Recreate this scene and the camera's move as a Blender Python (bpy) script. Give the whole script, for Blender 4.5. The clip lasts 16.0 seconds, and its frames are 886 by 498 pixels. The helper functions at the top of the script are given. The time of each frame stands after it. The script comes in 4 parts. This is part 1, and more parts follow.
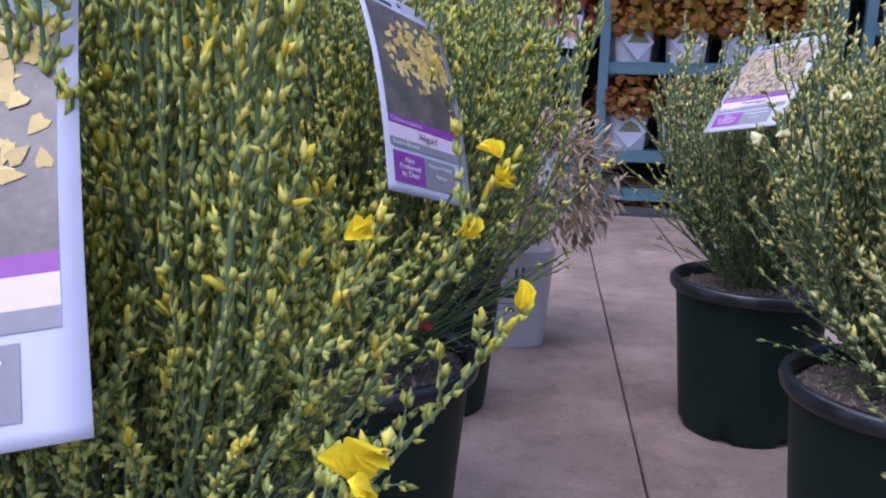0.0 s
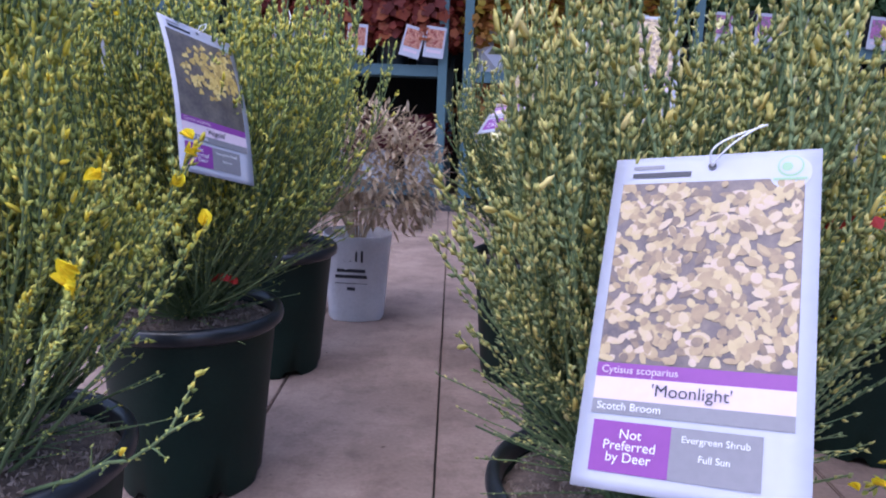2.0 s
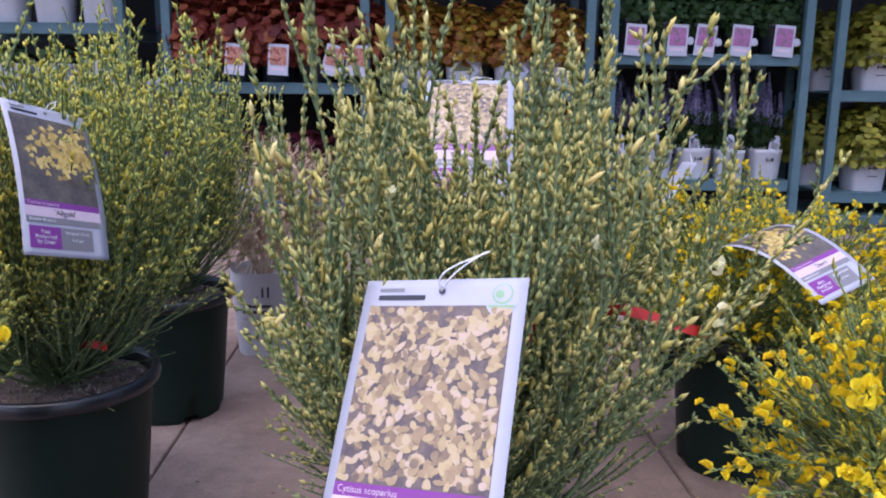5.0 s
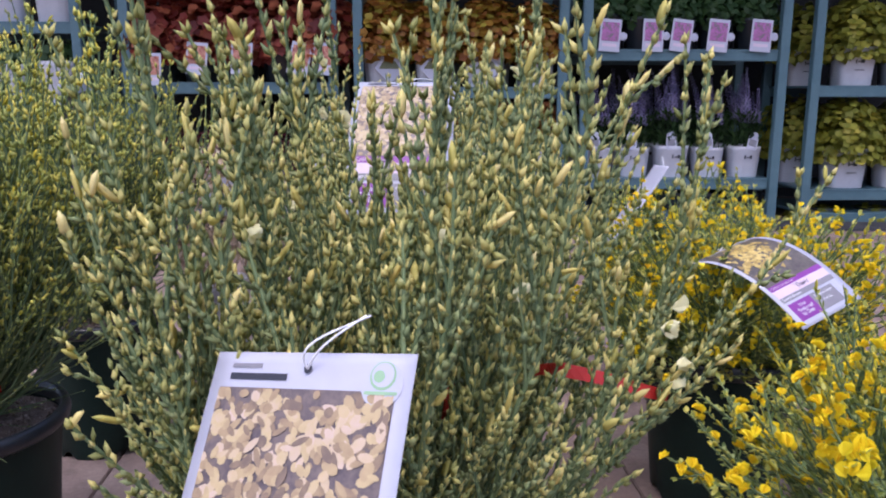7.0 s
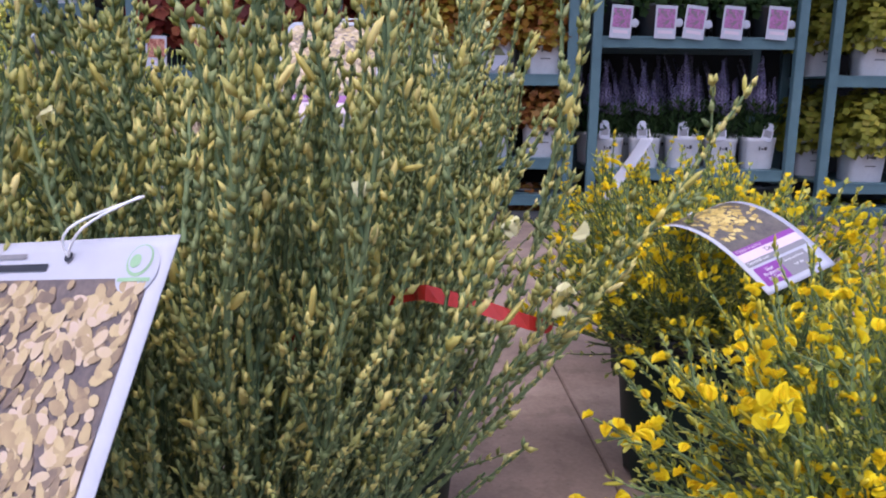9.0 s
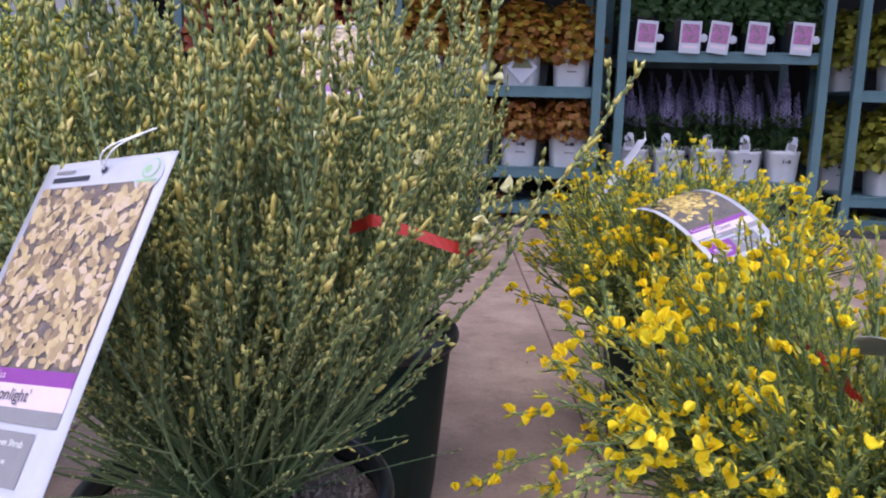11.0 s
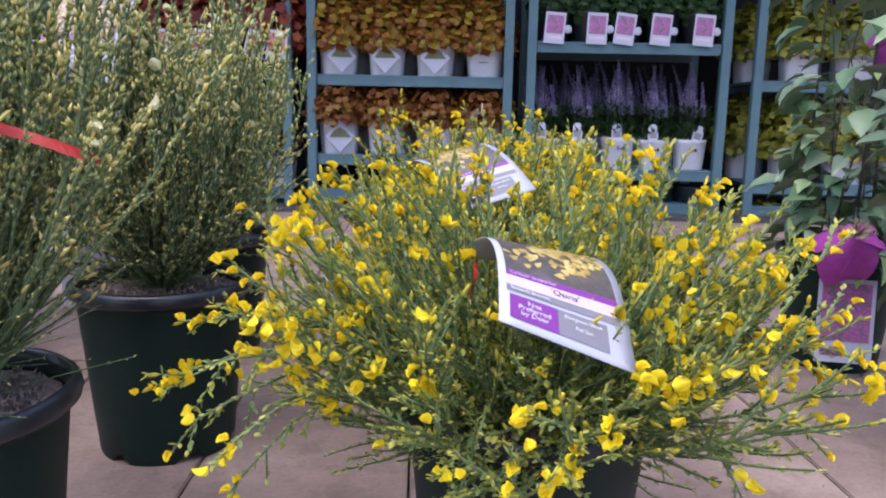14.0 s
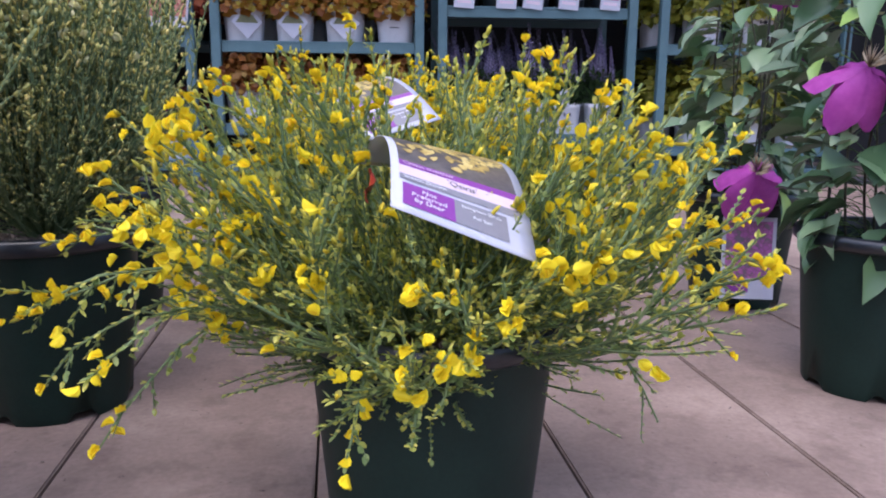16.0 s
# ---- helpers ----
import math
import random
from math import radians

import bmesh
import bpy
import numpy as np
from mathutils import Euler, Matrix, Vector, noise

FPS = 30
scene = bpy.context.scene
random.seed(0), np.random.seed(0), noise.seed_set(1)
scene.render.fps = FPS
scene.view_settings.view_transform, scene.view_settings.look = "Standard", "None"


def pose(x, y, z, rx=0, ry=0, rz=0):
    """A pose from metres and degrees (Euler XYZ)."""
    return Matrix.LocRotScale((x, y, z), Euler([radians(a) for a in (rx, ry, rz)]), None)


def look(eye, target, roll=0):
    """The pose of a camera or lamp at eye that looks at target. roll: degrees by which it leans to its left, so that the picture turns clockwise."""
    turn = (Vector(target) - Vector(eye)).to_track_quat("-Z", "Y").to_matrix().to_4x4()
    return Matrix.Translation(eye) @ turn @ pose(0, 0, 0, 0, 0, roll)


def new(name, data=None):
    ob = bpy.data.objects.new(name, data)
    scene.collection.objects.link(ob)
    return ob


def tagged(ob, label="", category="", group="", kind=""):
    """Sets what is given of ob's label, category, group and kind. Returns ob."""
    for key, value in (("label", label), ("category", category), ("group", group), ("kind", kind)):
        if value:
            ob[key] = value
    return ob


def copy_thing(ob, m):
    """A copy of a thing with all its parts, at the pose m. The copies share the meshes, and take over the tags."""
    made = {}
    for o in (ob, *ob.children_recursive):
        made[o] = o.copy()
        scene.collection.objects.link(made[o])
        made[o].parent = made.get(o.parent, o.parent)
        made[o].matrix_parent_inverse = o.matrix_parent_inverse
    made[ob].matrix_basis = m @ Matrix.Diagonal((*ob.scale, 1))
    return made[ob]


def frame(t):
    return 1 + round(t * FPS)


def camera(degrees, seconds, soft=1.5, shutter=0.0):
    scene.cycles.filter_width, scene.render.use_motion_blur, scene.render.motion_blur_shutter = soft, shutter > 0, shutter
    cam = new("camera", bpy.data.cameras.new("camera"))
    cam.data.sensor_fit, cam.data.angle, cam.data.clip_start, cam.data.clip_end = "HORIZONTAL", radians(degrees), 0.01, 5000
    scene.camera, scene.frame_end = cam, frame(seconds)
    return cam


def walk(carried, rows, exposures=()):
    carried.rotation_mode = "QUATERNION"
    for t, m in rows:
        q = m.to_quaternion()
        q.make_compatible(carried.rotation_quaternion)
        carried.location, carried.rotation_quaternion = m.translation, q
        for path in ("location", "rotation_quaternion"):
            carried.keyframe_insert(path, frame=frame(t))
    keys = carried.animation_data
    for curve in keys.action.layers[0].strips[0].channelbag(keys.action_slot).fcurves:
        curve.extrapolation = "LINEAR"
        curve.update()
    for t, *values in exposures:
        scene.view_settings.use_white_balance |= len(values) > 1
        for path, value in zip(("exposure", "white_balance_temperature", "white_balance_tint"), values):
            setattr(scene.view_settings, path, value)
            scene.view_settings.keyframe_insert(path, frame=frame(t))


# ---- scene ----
cam = camera(59.8, 16.0, soft=2.0)
PATH = [
    (0, (0.187, 0.1, 0.549), (-0.189, 2.021, 0.137), 1.4),
    (0.5, (0.221, 0.065, 0.552), (-0.175, 1.979, 0.132), 1.8),
    (1, (0.262, 0.007, 0.552), (-0.15, 1.918, 0.129), 1.9),
    (1.5, (0.315, -0.063, 0.551), (-0.018, 1.864, 0.132), 2.3),
    (2, (0.366, -0.123, 0.559), (0.236, 1.834, 0.167), 2.3),
    (2.5, (0.414, -0.186, 0.563), (0.349, 1.775, 0.179), 1.7),
    (3, (0.44, -0.208, 0.582), (0.384, 1.754, 0.2), 1.3),
    (3.5, (0.461, -0.206, 0.601), (0.416, 1.757, 0.218), 1.0),
    (4, (0.478, -0.192, 0.625), (0.44, 1.769, 0.234), 1.1),
    (4.2, (0.482, -0.183, 0.633), (0.45, 1.778, 0.242), 1.1),
    (6.5, (0.495, -0.049, 0.648), (0.512, 1.913, 0.261), -0.2),
    (7, (0.542, -0.022, 0.651), (0.572, 1.938, 0.254), 0.1),
    (7.5, (0.584, -0.001, 0.652), (0.62, 1.958, 0.25), 0.1),
    (8, (0.614, 0.015, 0.642), (0.634, 1.974, 0.24), -0.0),
    (8.5, (0.629, 0.025, 0.618), (0.629, 1.983, 0.213), 0.6),
    (8.7, (0.633, 0.028, 0.606), (0.622, 1.985, 0.202), 0.7),
    (10.8, (0.678, -0.1, 0.567), (0.541, 1.861, 0.206), 1.0),
    (11, (0.707, -0.106, 0.565), (0.573, 1.856, 0.204), 1.3),
    (11.5, (0.786, -0.111, 0.552), (0.642, 1.853, 0.203), 1.0),
    (12, (0.848, -0.139, 0.55), (0.701, 1.824, 0.199), 1.0),
    (12.5, (0.894, -0.148, 0.54), (0.748, 1.816, 0.191), 0.8),
    (13, (0.933, -0.156, 0.528), (0.801, 1.809, 0.18), 0.9),
    (13.5, (0.959, -0.157, 0.518), (0.854, 1.809, 0.17), 0.9),
    (14, (0.975, -0.156, 0.505), (0.923, 1.813, 0.154), 1.2),
    (14.5, (0.992, -0.146, 0.486), (1.01, 1.823, 0.137), 1.2),
    (15, (1.005, -0.147, 0.471), (1.086, 1.82, 0.119), 1.2),
    (15.5, (1.002, -0.144, 0.454), (1.125, 1.818, 0.085), 0.9),
    (16, (0.996, -0.136, 0.438), (1.149, 1.818, 0.041), 0.5),
]
walk(cam, [(t, look(eye, target, roll)) for t, eye, target, roll in PATH], [(0.0, 0.91, 5200, 22), (1.5, 0.91, 5200, 22), (3.5, 0.88, 5450, 21), (7.0, 0.87, 5750, 22), (11.0, 0.95, 5850, 19), (13.5, 1.12, 5750, 18), (16.0, 1.06, 5650, 18)])


# ---- light ----
world = bpy.data.worlds.new("overcast_sky")
scene.world = world
world.use_nodes = True
wn = world.node_tree
sky = wn.nodes.new("ShaderNodeTexSky")
sky.sky_type, sky.sun_disc = "NISHITA", False
sky.sun_elevation, sky.sun_rotation = radians(66), radians(200)
sky.dust_density, sky.air_density = 4.0, 1.0
wn.links.new(sky.outputs[0], wn.nodes["Background"].inputs[0])
wn.nodes["Background"].inputs[1].default_value = 0.15
sun = new("sun", bpy.data.lights.new("sun", "SUN"))
sun.data.energy, sun.data.angle, sun.data.color = 0.7, radians(70), (1.0, 0.95, 0.9)
sun.matrix_world = look((-0.9, 0.3, 3.2), (0, 0, 0))

# ---- helpers for meshes and materials ----
TAU = 2 * math.pi


def mesh_of(name, verts, faces, mat, smooth=False):
    me = bpy.data.meshes.new(name)
    me.from_pydata([tuple(v) for v in verts], [], [tuple(f) for f in faces])
    if smooth:
        me.polygons.foreach_set("use_smooth", [True] * len(me.polygons))
    me.materials.append(mat)
    me.update()
    return me


def part(name, me, parent=None, label="", kind=""):
    ob = new(name, me)
    if parent:
        ob.parent = parent
    return tagged(ob, label=label, kind=kind)


def thing(name, label, category, m=None, group="", kind=""):
    ob = new(name)
    ob.empty_display_size = 0.05
    if m is not None:
        ob.matrix_basis = m
    return tagged(ob, label, category, group, kind)


def from_bm(name, bm, mat, smooth=False):
    me = bpy.data.meshes.new(name)
    bm.to_mesh(me)
    bm.free()
    if smooth:
        me.polygons.foreach_set("use_smooth", [True] * len(me.polygons))
    me.materials.append(mat)
    return me


def box(name, size, centre, mat, bevel=0.004):
    bm = bmesh.new()
    bmesh.ops.create_cube(bm, size=1.0)
    bmesh.ops.scale(bm, vec=size, verts=bm.verts)
    bmesh.ops.translate(bm, vec=centre, verts=bm.verts)
    if bevel:
        bmesh.ops.bevel(bm, geom=bm.edges[:], offset=bevel, segments=2, affect="EDGES")
    return from_bm(name, bm, mat)


def lathe(profile, seg=48, squash=0.0, notch=None):
    """Verts and faces of a turned shape; squash draws it towards a rounded square; notch lifts the foot ring in places."""
    verts, faces = [], []
    for k, (r, z) in enumerate(profile):
        for s in range(seg):
            a = TAU * s / seg
            q = 1.0 + squash * (1 / max(abs(math.cos(a)), abs(math.sin(a))) - 1)
            zz = z
            if notch and k < 2 and (s * notch / seg) % 1 < 0.28:
                zz = z + 0.011
            verts.append((r * q * math.cos(a), r * q * math.sin(a), zz))
    for k in range(len(profile) - 1):
        for s in range(seg):
            a, b = k * seg + s, k * seg + (s + 1) % seg
            faces.append((a, b, b + seg, a + seg))
    return verts, faces


def nodes_of(mat):
    mat.use_nodes = True
    nt = mat.node_tree
    return nt, nt.nodes["Principled BSDF"]


def ramp(nt, stops):
    r = nt.nodes.new("ShaderNodeValToRGB")
    e = r.color_ramp.elements
    while len(e) < len(stops):
        e.new(0.5)
    for el, (p, c) in zip(e, stops):
        el.position, el.color = p, (*c, 1)
    return r


def surface(name, dark, light, rough=0.6, scale=40.0, fine=300.0, bump=0.15, metal=0.0, spec=0.5, coords="Object"):
    """A plain surface with a coarse blotch, a fine grain and relief."""
    mat = bpy.data.materials.new(name)
    nt, bsdf = nodes_of(mat)
    tc = nt.nodes.new("ShaderNodeTexCoord")
    n1, n2 = nt.nodes.new("ShaderNodeTexNoise"), nt.nodes.new("ShaderNodeTexNoise")
    n1.inputs["Scale"].default_value, n2.inputs["Scale"].default_value = scale, fine
    n1.inputs["Detail"].default_value = 5
    nt.links.new(tc.outputs[coords], n1.inputs["Vector"])
    nt.links.new(tc.outputs[coords], n2.inputs["Vector"])
    mix = nt.nodes.new("ShaderNodeMath")
    mix.operation = "MULTIPLY_ADD"
    mix.inputs[1].default_value = 0.35
    nt.links.new(n2.outputs["Fac"], mix.inputs[0])
    sc = nt.nodes.new("ShaderNodeMath")
    sc.operation = "MULTIPLY"
    sc.inputs[1].default_value = 0.65
    nt.links.new(n1.outputs["Fac"], sc.inputs[0])
    nt.links.new(sc.outputs[0], mix.inputs[2])
    r = ramp(nt, [(0.3, dark), (0.7, light)])
    nt.links.new(mix.outputs[0], r.inputs[0])
    nt.links.new(r.outputs[0], bsdf.inputs["Base Color"])
    b = nt.nodes.new("ShaderNodeBump")
    b.inputs["Strength"].default_value, b.inputs["Distance"].default_value = bump, 0.002
    nt.links.new(mix.outputs[0], b.inputs["Height"])
    nt.links.new(b.outputs[0], bsdf.inputs["Normal"])
    bsdf.inputs["Roughness"].default_value, bsdf.inputs["Metallic"].default_value = rough, metal
    bsdf.inputs["Specular IOR Level"].default_value = spec
    return mat


def leafy(name, stops, rough=0.5, through_light=0.35, vein=60.0):
    """Leaves, petals and twigs: every small piece takes its own tone of the ramp, with light shining through."""
    mat = bpy.data.materials.new(name)
    nt, bsdf = nodes_of(mat)
    g = nt.nodes.new("ShaderNodeNewGeometry")
    tc = nt.nodes.new("ShaderNodeTexCoord")
    n = nt.nodes.new("ShaderNodeTexNoise")
    n.inputs["Scale"].default_value = vein
    nt.links.new(tc.outputs["Object"], n.inputs["Vector"])
    m = nt.nodes.new("ShaderNodeMath")
    m.operation = "MULTIPLY_ADD"
    m.inputs[1].default_value, m.inputs[2].default_value = 0.5, -0.25
    nt.links.new(n.outputs["Fac"], m.inputs[0])
    add = nt.nodes.new("ShaderNodeMath")
    nt.links.new(m.outputs[0], add.inputs[0])
    nt.links.new(g.outputs["Random Per Island"], add.inputs[1])
    r = ramp(nt, stops)
    nt.links.new(add.outputs[0], r.inputs[0])
    nt.links.new(r.outputs[0], bsdf.inputs["Base Color"])
    bsdf.inputs["Roughness"].default_value = rough
    bsdf.inputs["Specular IOR Level"].default_value = 0.35
    if through_light:
        tr = nt.nodes.new("ShaderNodeBsdfTranslucent")
        nt.links.new(r.outputs[0], tr.inputs["Color"])
        ms = nt.nodes.new("ShaderNodeMixShader")
        ms.inputs[0].default_value = through_light
        nt.links.new(bsdf.outputs[0], ms.inputs[1])
        nt.links.new(tr.outputs[0], ms.inputs[2])
        nt.links.new(ms.outputs[0], nt.nodes["Material Output"].inputs["Surface"])
    return mat


# ---- materials ----
PAVER = surface("tan_paver", (0.225, 0.16, 0.132), (0.36, 0.268, 0.222), 0.85, 5, 130, 0.3)
_pn = PAVER.node_tree
_pi, _pv = _pn.nodes.new("ShaderNodeObjectInfo"), _pn.nodes.new("ShaderNodeVectorMath")
for _l in list(_pn.links):
    if _l.from_node.type == "TEX_COORD":
        _to = _l.to_socket
        _pn.links.new(_l.from_socket, _pv.inputs[0])
        _pn.links.new(_pv.outputs[0], _to)
_pn.links.new(_pi.outputs["Location"], _pv.inputs[1])
_pb = next(n for n in _pn.nodes if n.type == "BSDF_PRINCIPLED")
_ps = _pb.inputs["Base Color"].links[0].from_socket
for _scale, _lo, _hi, _dim in ((3.2, 0.44, 0.6, 0.72), (17.0, 0.36, 0.5, 0.8), (75.0, 0.3, 0.36, 0.5)):
    _nz, _mx = _pn.nodes.new("ShaderNodeTexNoise"), _pn.nodes.new("ShaderNodeMix")
    _nz.inputs["Scale"].default_value, _nz.inputs["Detail"].default_value, _nz.inputs["Roughness"].default_value = _scale, 7.0, 0.65
    _rp = ramp(_pn, [(_lo, (_dim, _dim * 0.98, _dim * 0.97)), (_hi, (1, 1, 1))])
    _pn.links.new(_pv.outputs[0], _nz.inputs["Vector"])
    _pn.links.new(_nz.outputs[0], _rp.inputs[0])
    _mx.data_type, _mx.blend_type = "RGBA", "MULTIPLY"
    _mx.inputs[0].default_value = 1.0
    _pn.links.new(_ps, _mx.inputs[6])
    _pn.links.new(_rp.outputs[0], _mx.inputs[7])
    _ps = _mx.outputs[2]
_pn.links.new(_ps, _pb.inputs["Base Color"])
JOINT = surface("joint_sand", (0.03, 0.025, 0.02), (0.07, 0.055, 0.045), 0.95, 30, 300, 0.4)
POT_GREEN = surface("dark_green_plastic", (0.0045, 0.0145, 0.011), (0.009, 0.025, 0.019), 0.5, 14, 220, 0.08, spec=0.25)
RIM_BLACK = surface("black_plastic_rim", (0.01, 0.012, 0.014), (0.022, 0.026, 0.034), 0.3, 20, 200, 0.05, spec=0.6)
POT_WHITE = surface("white_plastic_pot", (0.5, 0.5, 0.54), (0.66, 0.66, 0.7), 0.45, 12, 160, 0.03)
SOIL = surface("potting_soil", (0.07, 0.05, 0.04), (0.24, 0.18, 0.145), 0.95, 60, 500, 0.8)
GRIT = surface("bark_mulch", (0.1, 0.075, 0.06), (0.42, 0.33, 0.27), 0.95, 90, 500, 0.5)
STEEL = surface("teal_painted_steel", (0.06, 0.12, 0.145), (0.095, 0.175, 0.2), 0.45, 9, 180, 0.08)
# near-black: the shade behind and above the carts is put into this colour
DARK = surface("near_black_shade", (0.012, 0.011, 0.012), (0.03, 0.027, 0.028), 0.9, 3, 60, 0.1)
FOOT_STRIP = surface("dark_foot_strip", (0.03, 0.03, 0.035), (0.06, 0.06, 0.066), 0.8, 8, 120, 0.2)
CARD = surface("white_tag_card", (0.43, 0.435, 0.51), (0.49, 0.495, 0.57), 0.4, 8, 100, 0.02)
PURPLE = surface("purple_print", (0.2, 0.035, 0.25), (0.24, 0.05, 0.29), 0.4, 8, 200, 0.02)
LILAC = surface("lilac_print", (0.6, 0.47, 0.55), (0.68, 0.56, 0.63), 0.4, 8, 200, 0.02)
GREY = surface("grey_print", (0.2, 0.19, 0.21), (0.25, 0.24, 0.26), 0.4, 8, 200, 0.02)
INK = surface("dark_ink", (0.02, 0.02, 0.03), (0.03, 0.03, 0.04), 0.4, 8, 200, 0.0)
GREEN_INK = surface("green_ink", (0.25, 0.42, 0.24), (0.32, 0.48, 0.29), 0.4, 8, 200, 0.0)
WHITE_INK = surface("white_ink", (0.75, 0.74, 0.76), (0.8, 0.79, 0.8), 0.4, 8, 200, 0.0)
RED_TAPE = surface("red_ribbon", (0.4, 0.02, 0.015), (0.55, 0.035, 0.025), 0.4, 20, 200, 0.02)
STRING = surface("white_string", (0.7, 0.7, 0.72), (0.8, 0.8, 0.82), 0.6, 40, 300, 0.1)
STAKE = surface("dark_cane", (0.02, 0.02, 0.018), (0.05, 0.045, 0.035), 0.6, 30, 200, 0.1)

BARK = leafy("green_twig", [(0.0, (0.085, 0.135, 0.06)), (1.0, (0.19, 0.25, 0.11))], 0.6, 0.0)
BARK_OLD = leafy("brown_twig", [(0.0, (0.05, 0.045, 0.03)), (1.0, (0.1, 0.1, 0.06))], 0.7, 0.0)
LEAF_A = leafy("broom_leaf_yellowish", [(0.0, (0.34, 0.39, 0.085)), (0.6, (0.62, 0.61, 0.135)), (1.0, (0.9, 0.78, 0.16))])
LEAF_M = leafy("broom_leaf_grey_green", [(0.0, (0.23, 0.265, 0.085)), (0.5, (0.5, 0.49, 0.155)), (1.0, (0.84, 0.74, 0.27))])
LEAF_O = leafy("broom_leaf_fresh", [(0.0, (0.21, 0.265, 0.055)), (0.5, (0.43, 0.455, 0.095)), (1.0, (0.7, 0.65, 0.15))])
OLD_LEAF_A = leafy("broom_leaf_old_lime", [(0.0, (0.26, 0.33, 0.1)), (0.6, (0.5, 0.55, 0.155)), (1.0, (0.68, 0.68, 0.2))])
OLD_LEAF_O = leafy("broom_leaf_old_fresh", [(0.0, (0.13, 0.2, 0.065)), (0.6, (0.27, 0.36, 0.13)), (1.0, (0.44, 0.51, 0.18))])
OLD_LEAF = leafy("broom_leaf_old", [(0.0, (0.17, 0.225, 0.1)), (0.6, (0.33, 0.39, 0.165)), (1.0, (0.53, 0.55, 0.24))])
BUD_A = leafy("yellow_bud", [(0.0, (0.5, 0.47, 0.06)), (1.0, (0.86, 0.7, 0.05))])
BUD_M = leafy("cream_bud", [(0.0, (0.6, 0.55, 0.14)), (0.6, (0.82, 0.7, 0.22)), (1.0, (0.92, 0.81, 0.37))])
PETAL_Y = leafy("yellow_petal", [(0.0, (0.89, 0.66, 0.005)), (1.0, (0.97, 0.83, 0.018))], 0.45, 0.3, 90)
PETAL_C = leafy("cream_petal", [(0.0, (0.82, 0.77, 0.38)), (1.0, (0.88, 0.85, 0.55))], 0.45, 0.3, 90)
HEUCH_O = leafy("orange_lime_leaf", [(0.0, (0.22, 0.07, 0.015)), (0.5, (0.36, 0.17, 0.02)), (1.0, (0.4, 0.33, 0.04))])
HEUCH_L = leafy("lime_leaf", [(0.0, (0.16, 0.17, 0.02)), (0.6, (0.3, 0.3, 0.035)), (1.0, (0.42, 0.36, 0.05))])
HEUCH_R = leafy("russet_leaf", [(0.0, (0.12, 0.015, 0.012)), (0.55, (0.25, 0.04, 0.025)), (1.0, (0.38, 0.12, 0.05))])
HEUCH_B = leafy("rust_leaf", [(0.0, (0.16, 0.05, 0.015)), (0.6, (0.26, 0.1, 0.02)), (1.0, (0.3, 0.18, 0.03))])
GREENS = leafy("deep_green_leaf", [(0.0, (0.025, 0.06, 0.018)), (1.0, (0.07, 0.13, 0.04))])
CLEM = leafy("clematis_leaf", [(0.0, (0.05, 0.1, 0.03)), (0.7, (0.1, 0.17, 0.06)), (1.0, (0.2, 0.3, 0.07))], 0.4)
MAGENTA = leafy("magenta_petal", [(0.0, (0.16, 0.012, 0.15)), (0.35, (0.36, 0.04, 0.31)), (0.7, (0.55, 0.1, 0.47)), (1.0, (0.75, 0.3, 0.66))], 0.5, 0.3, 6)
SPIKE = leafy("violet_floret", [(0.0, (0.17, 0.135, 0.29)), (1.0, (0.39, 0.34, 0.53))])
STRAW = leafy("straw_leaf", [(0.0, (0.3, 0.22, 0.14)), (0.6, (0.48, 0.37, 0.25)), (1.0, (0.6, 0.5, 0.36))], 0.7, 0.2)


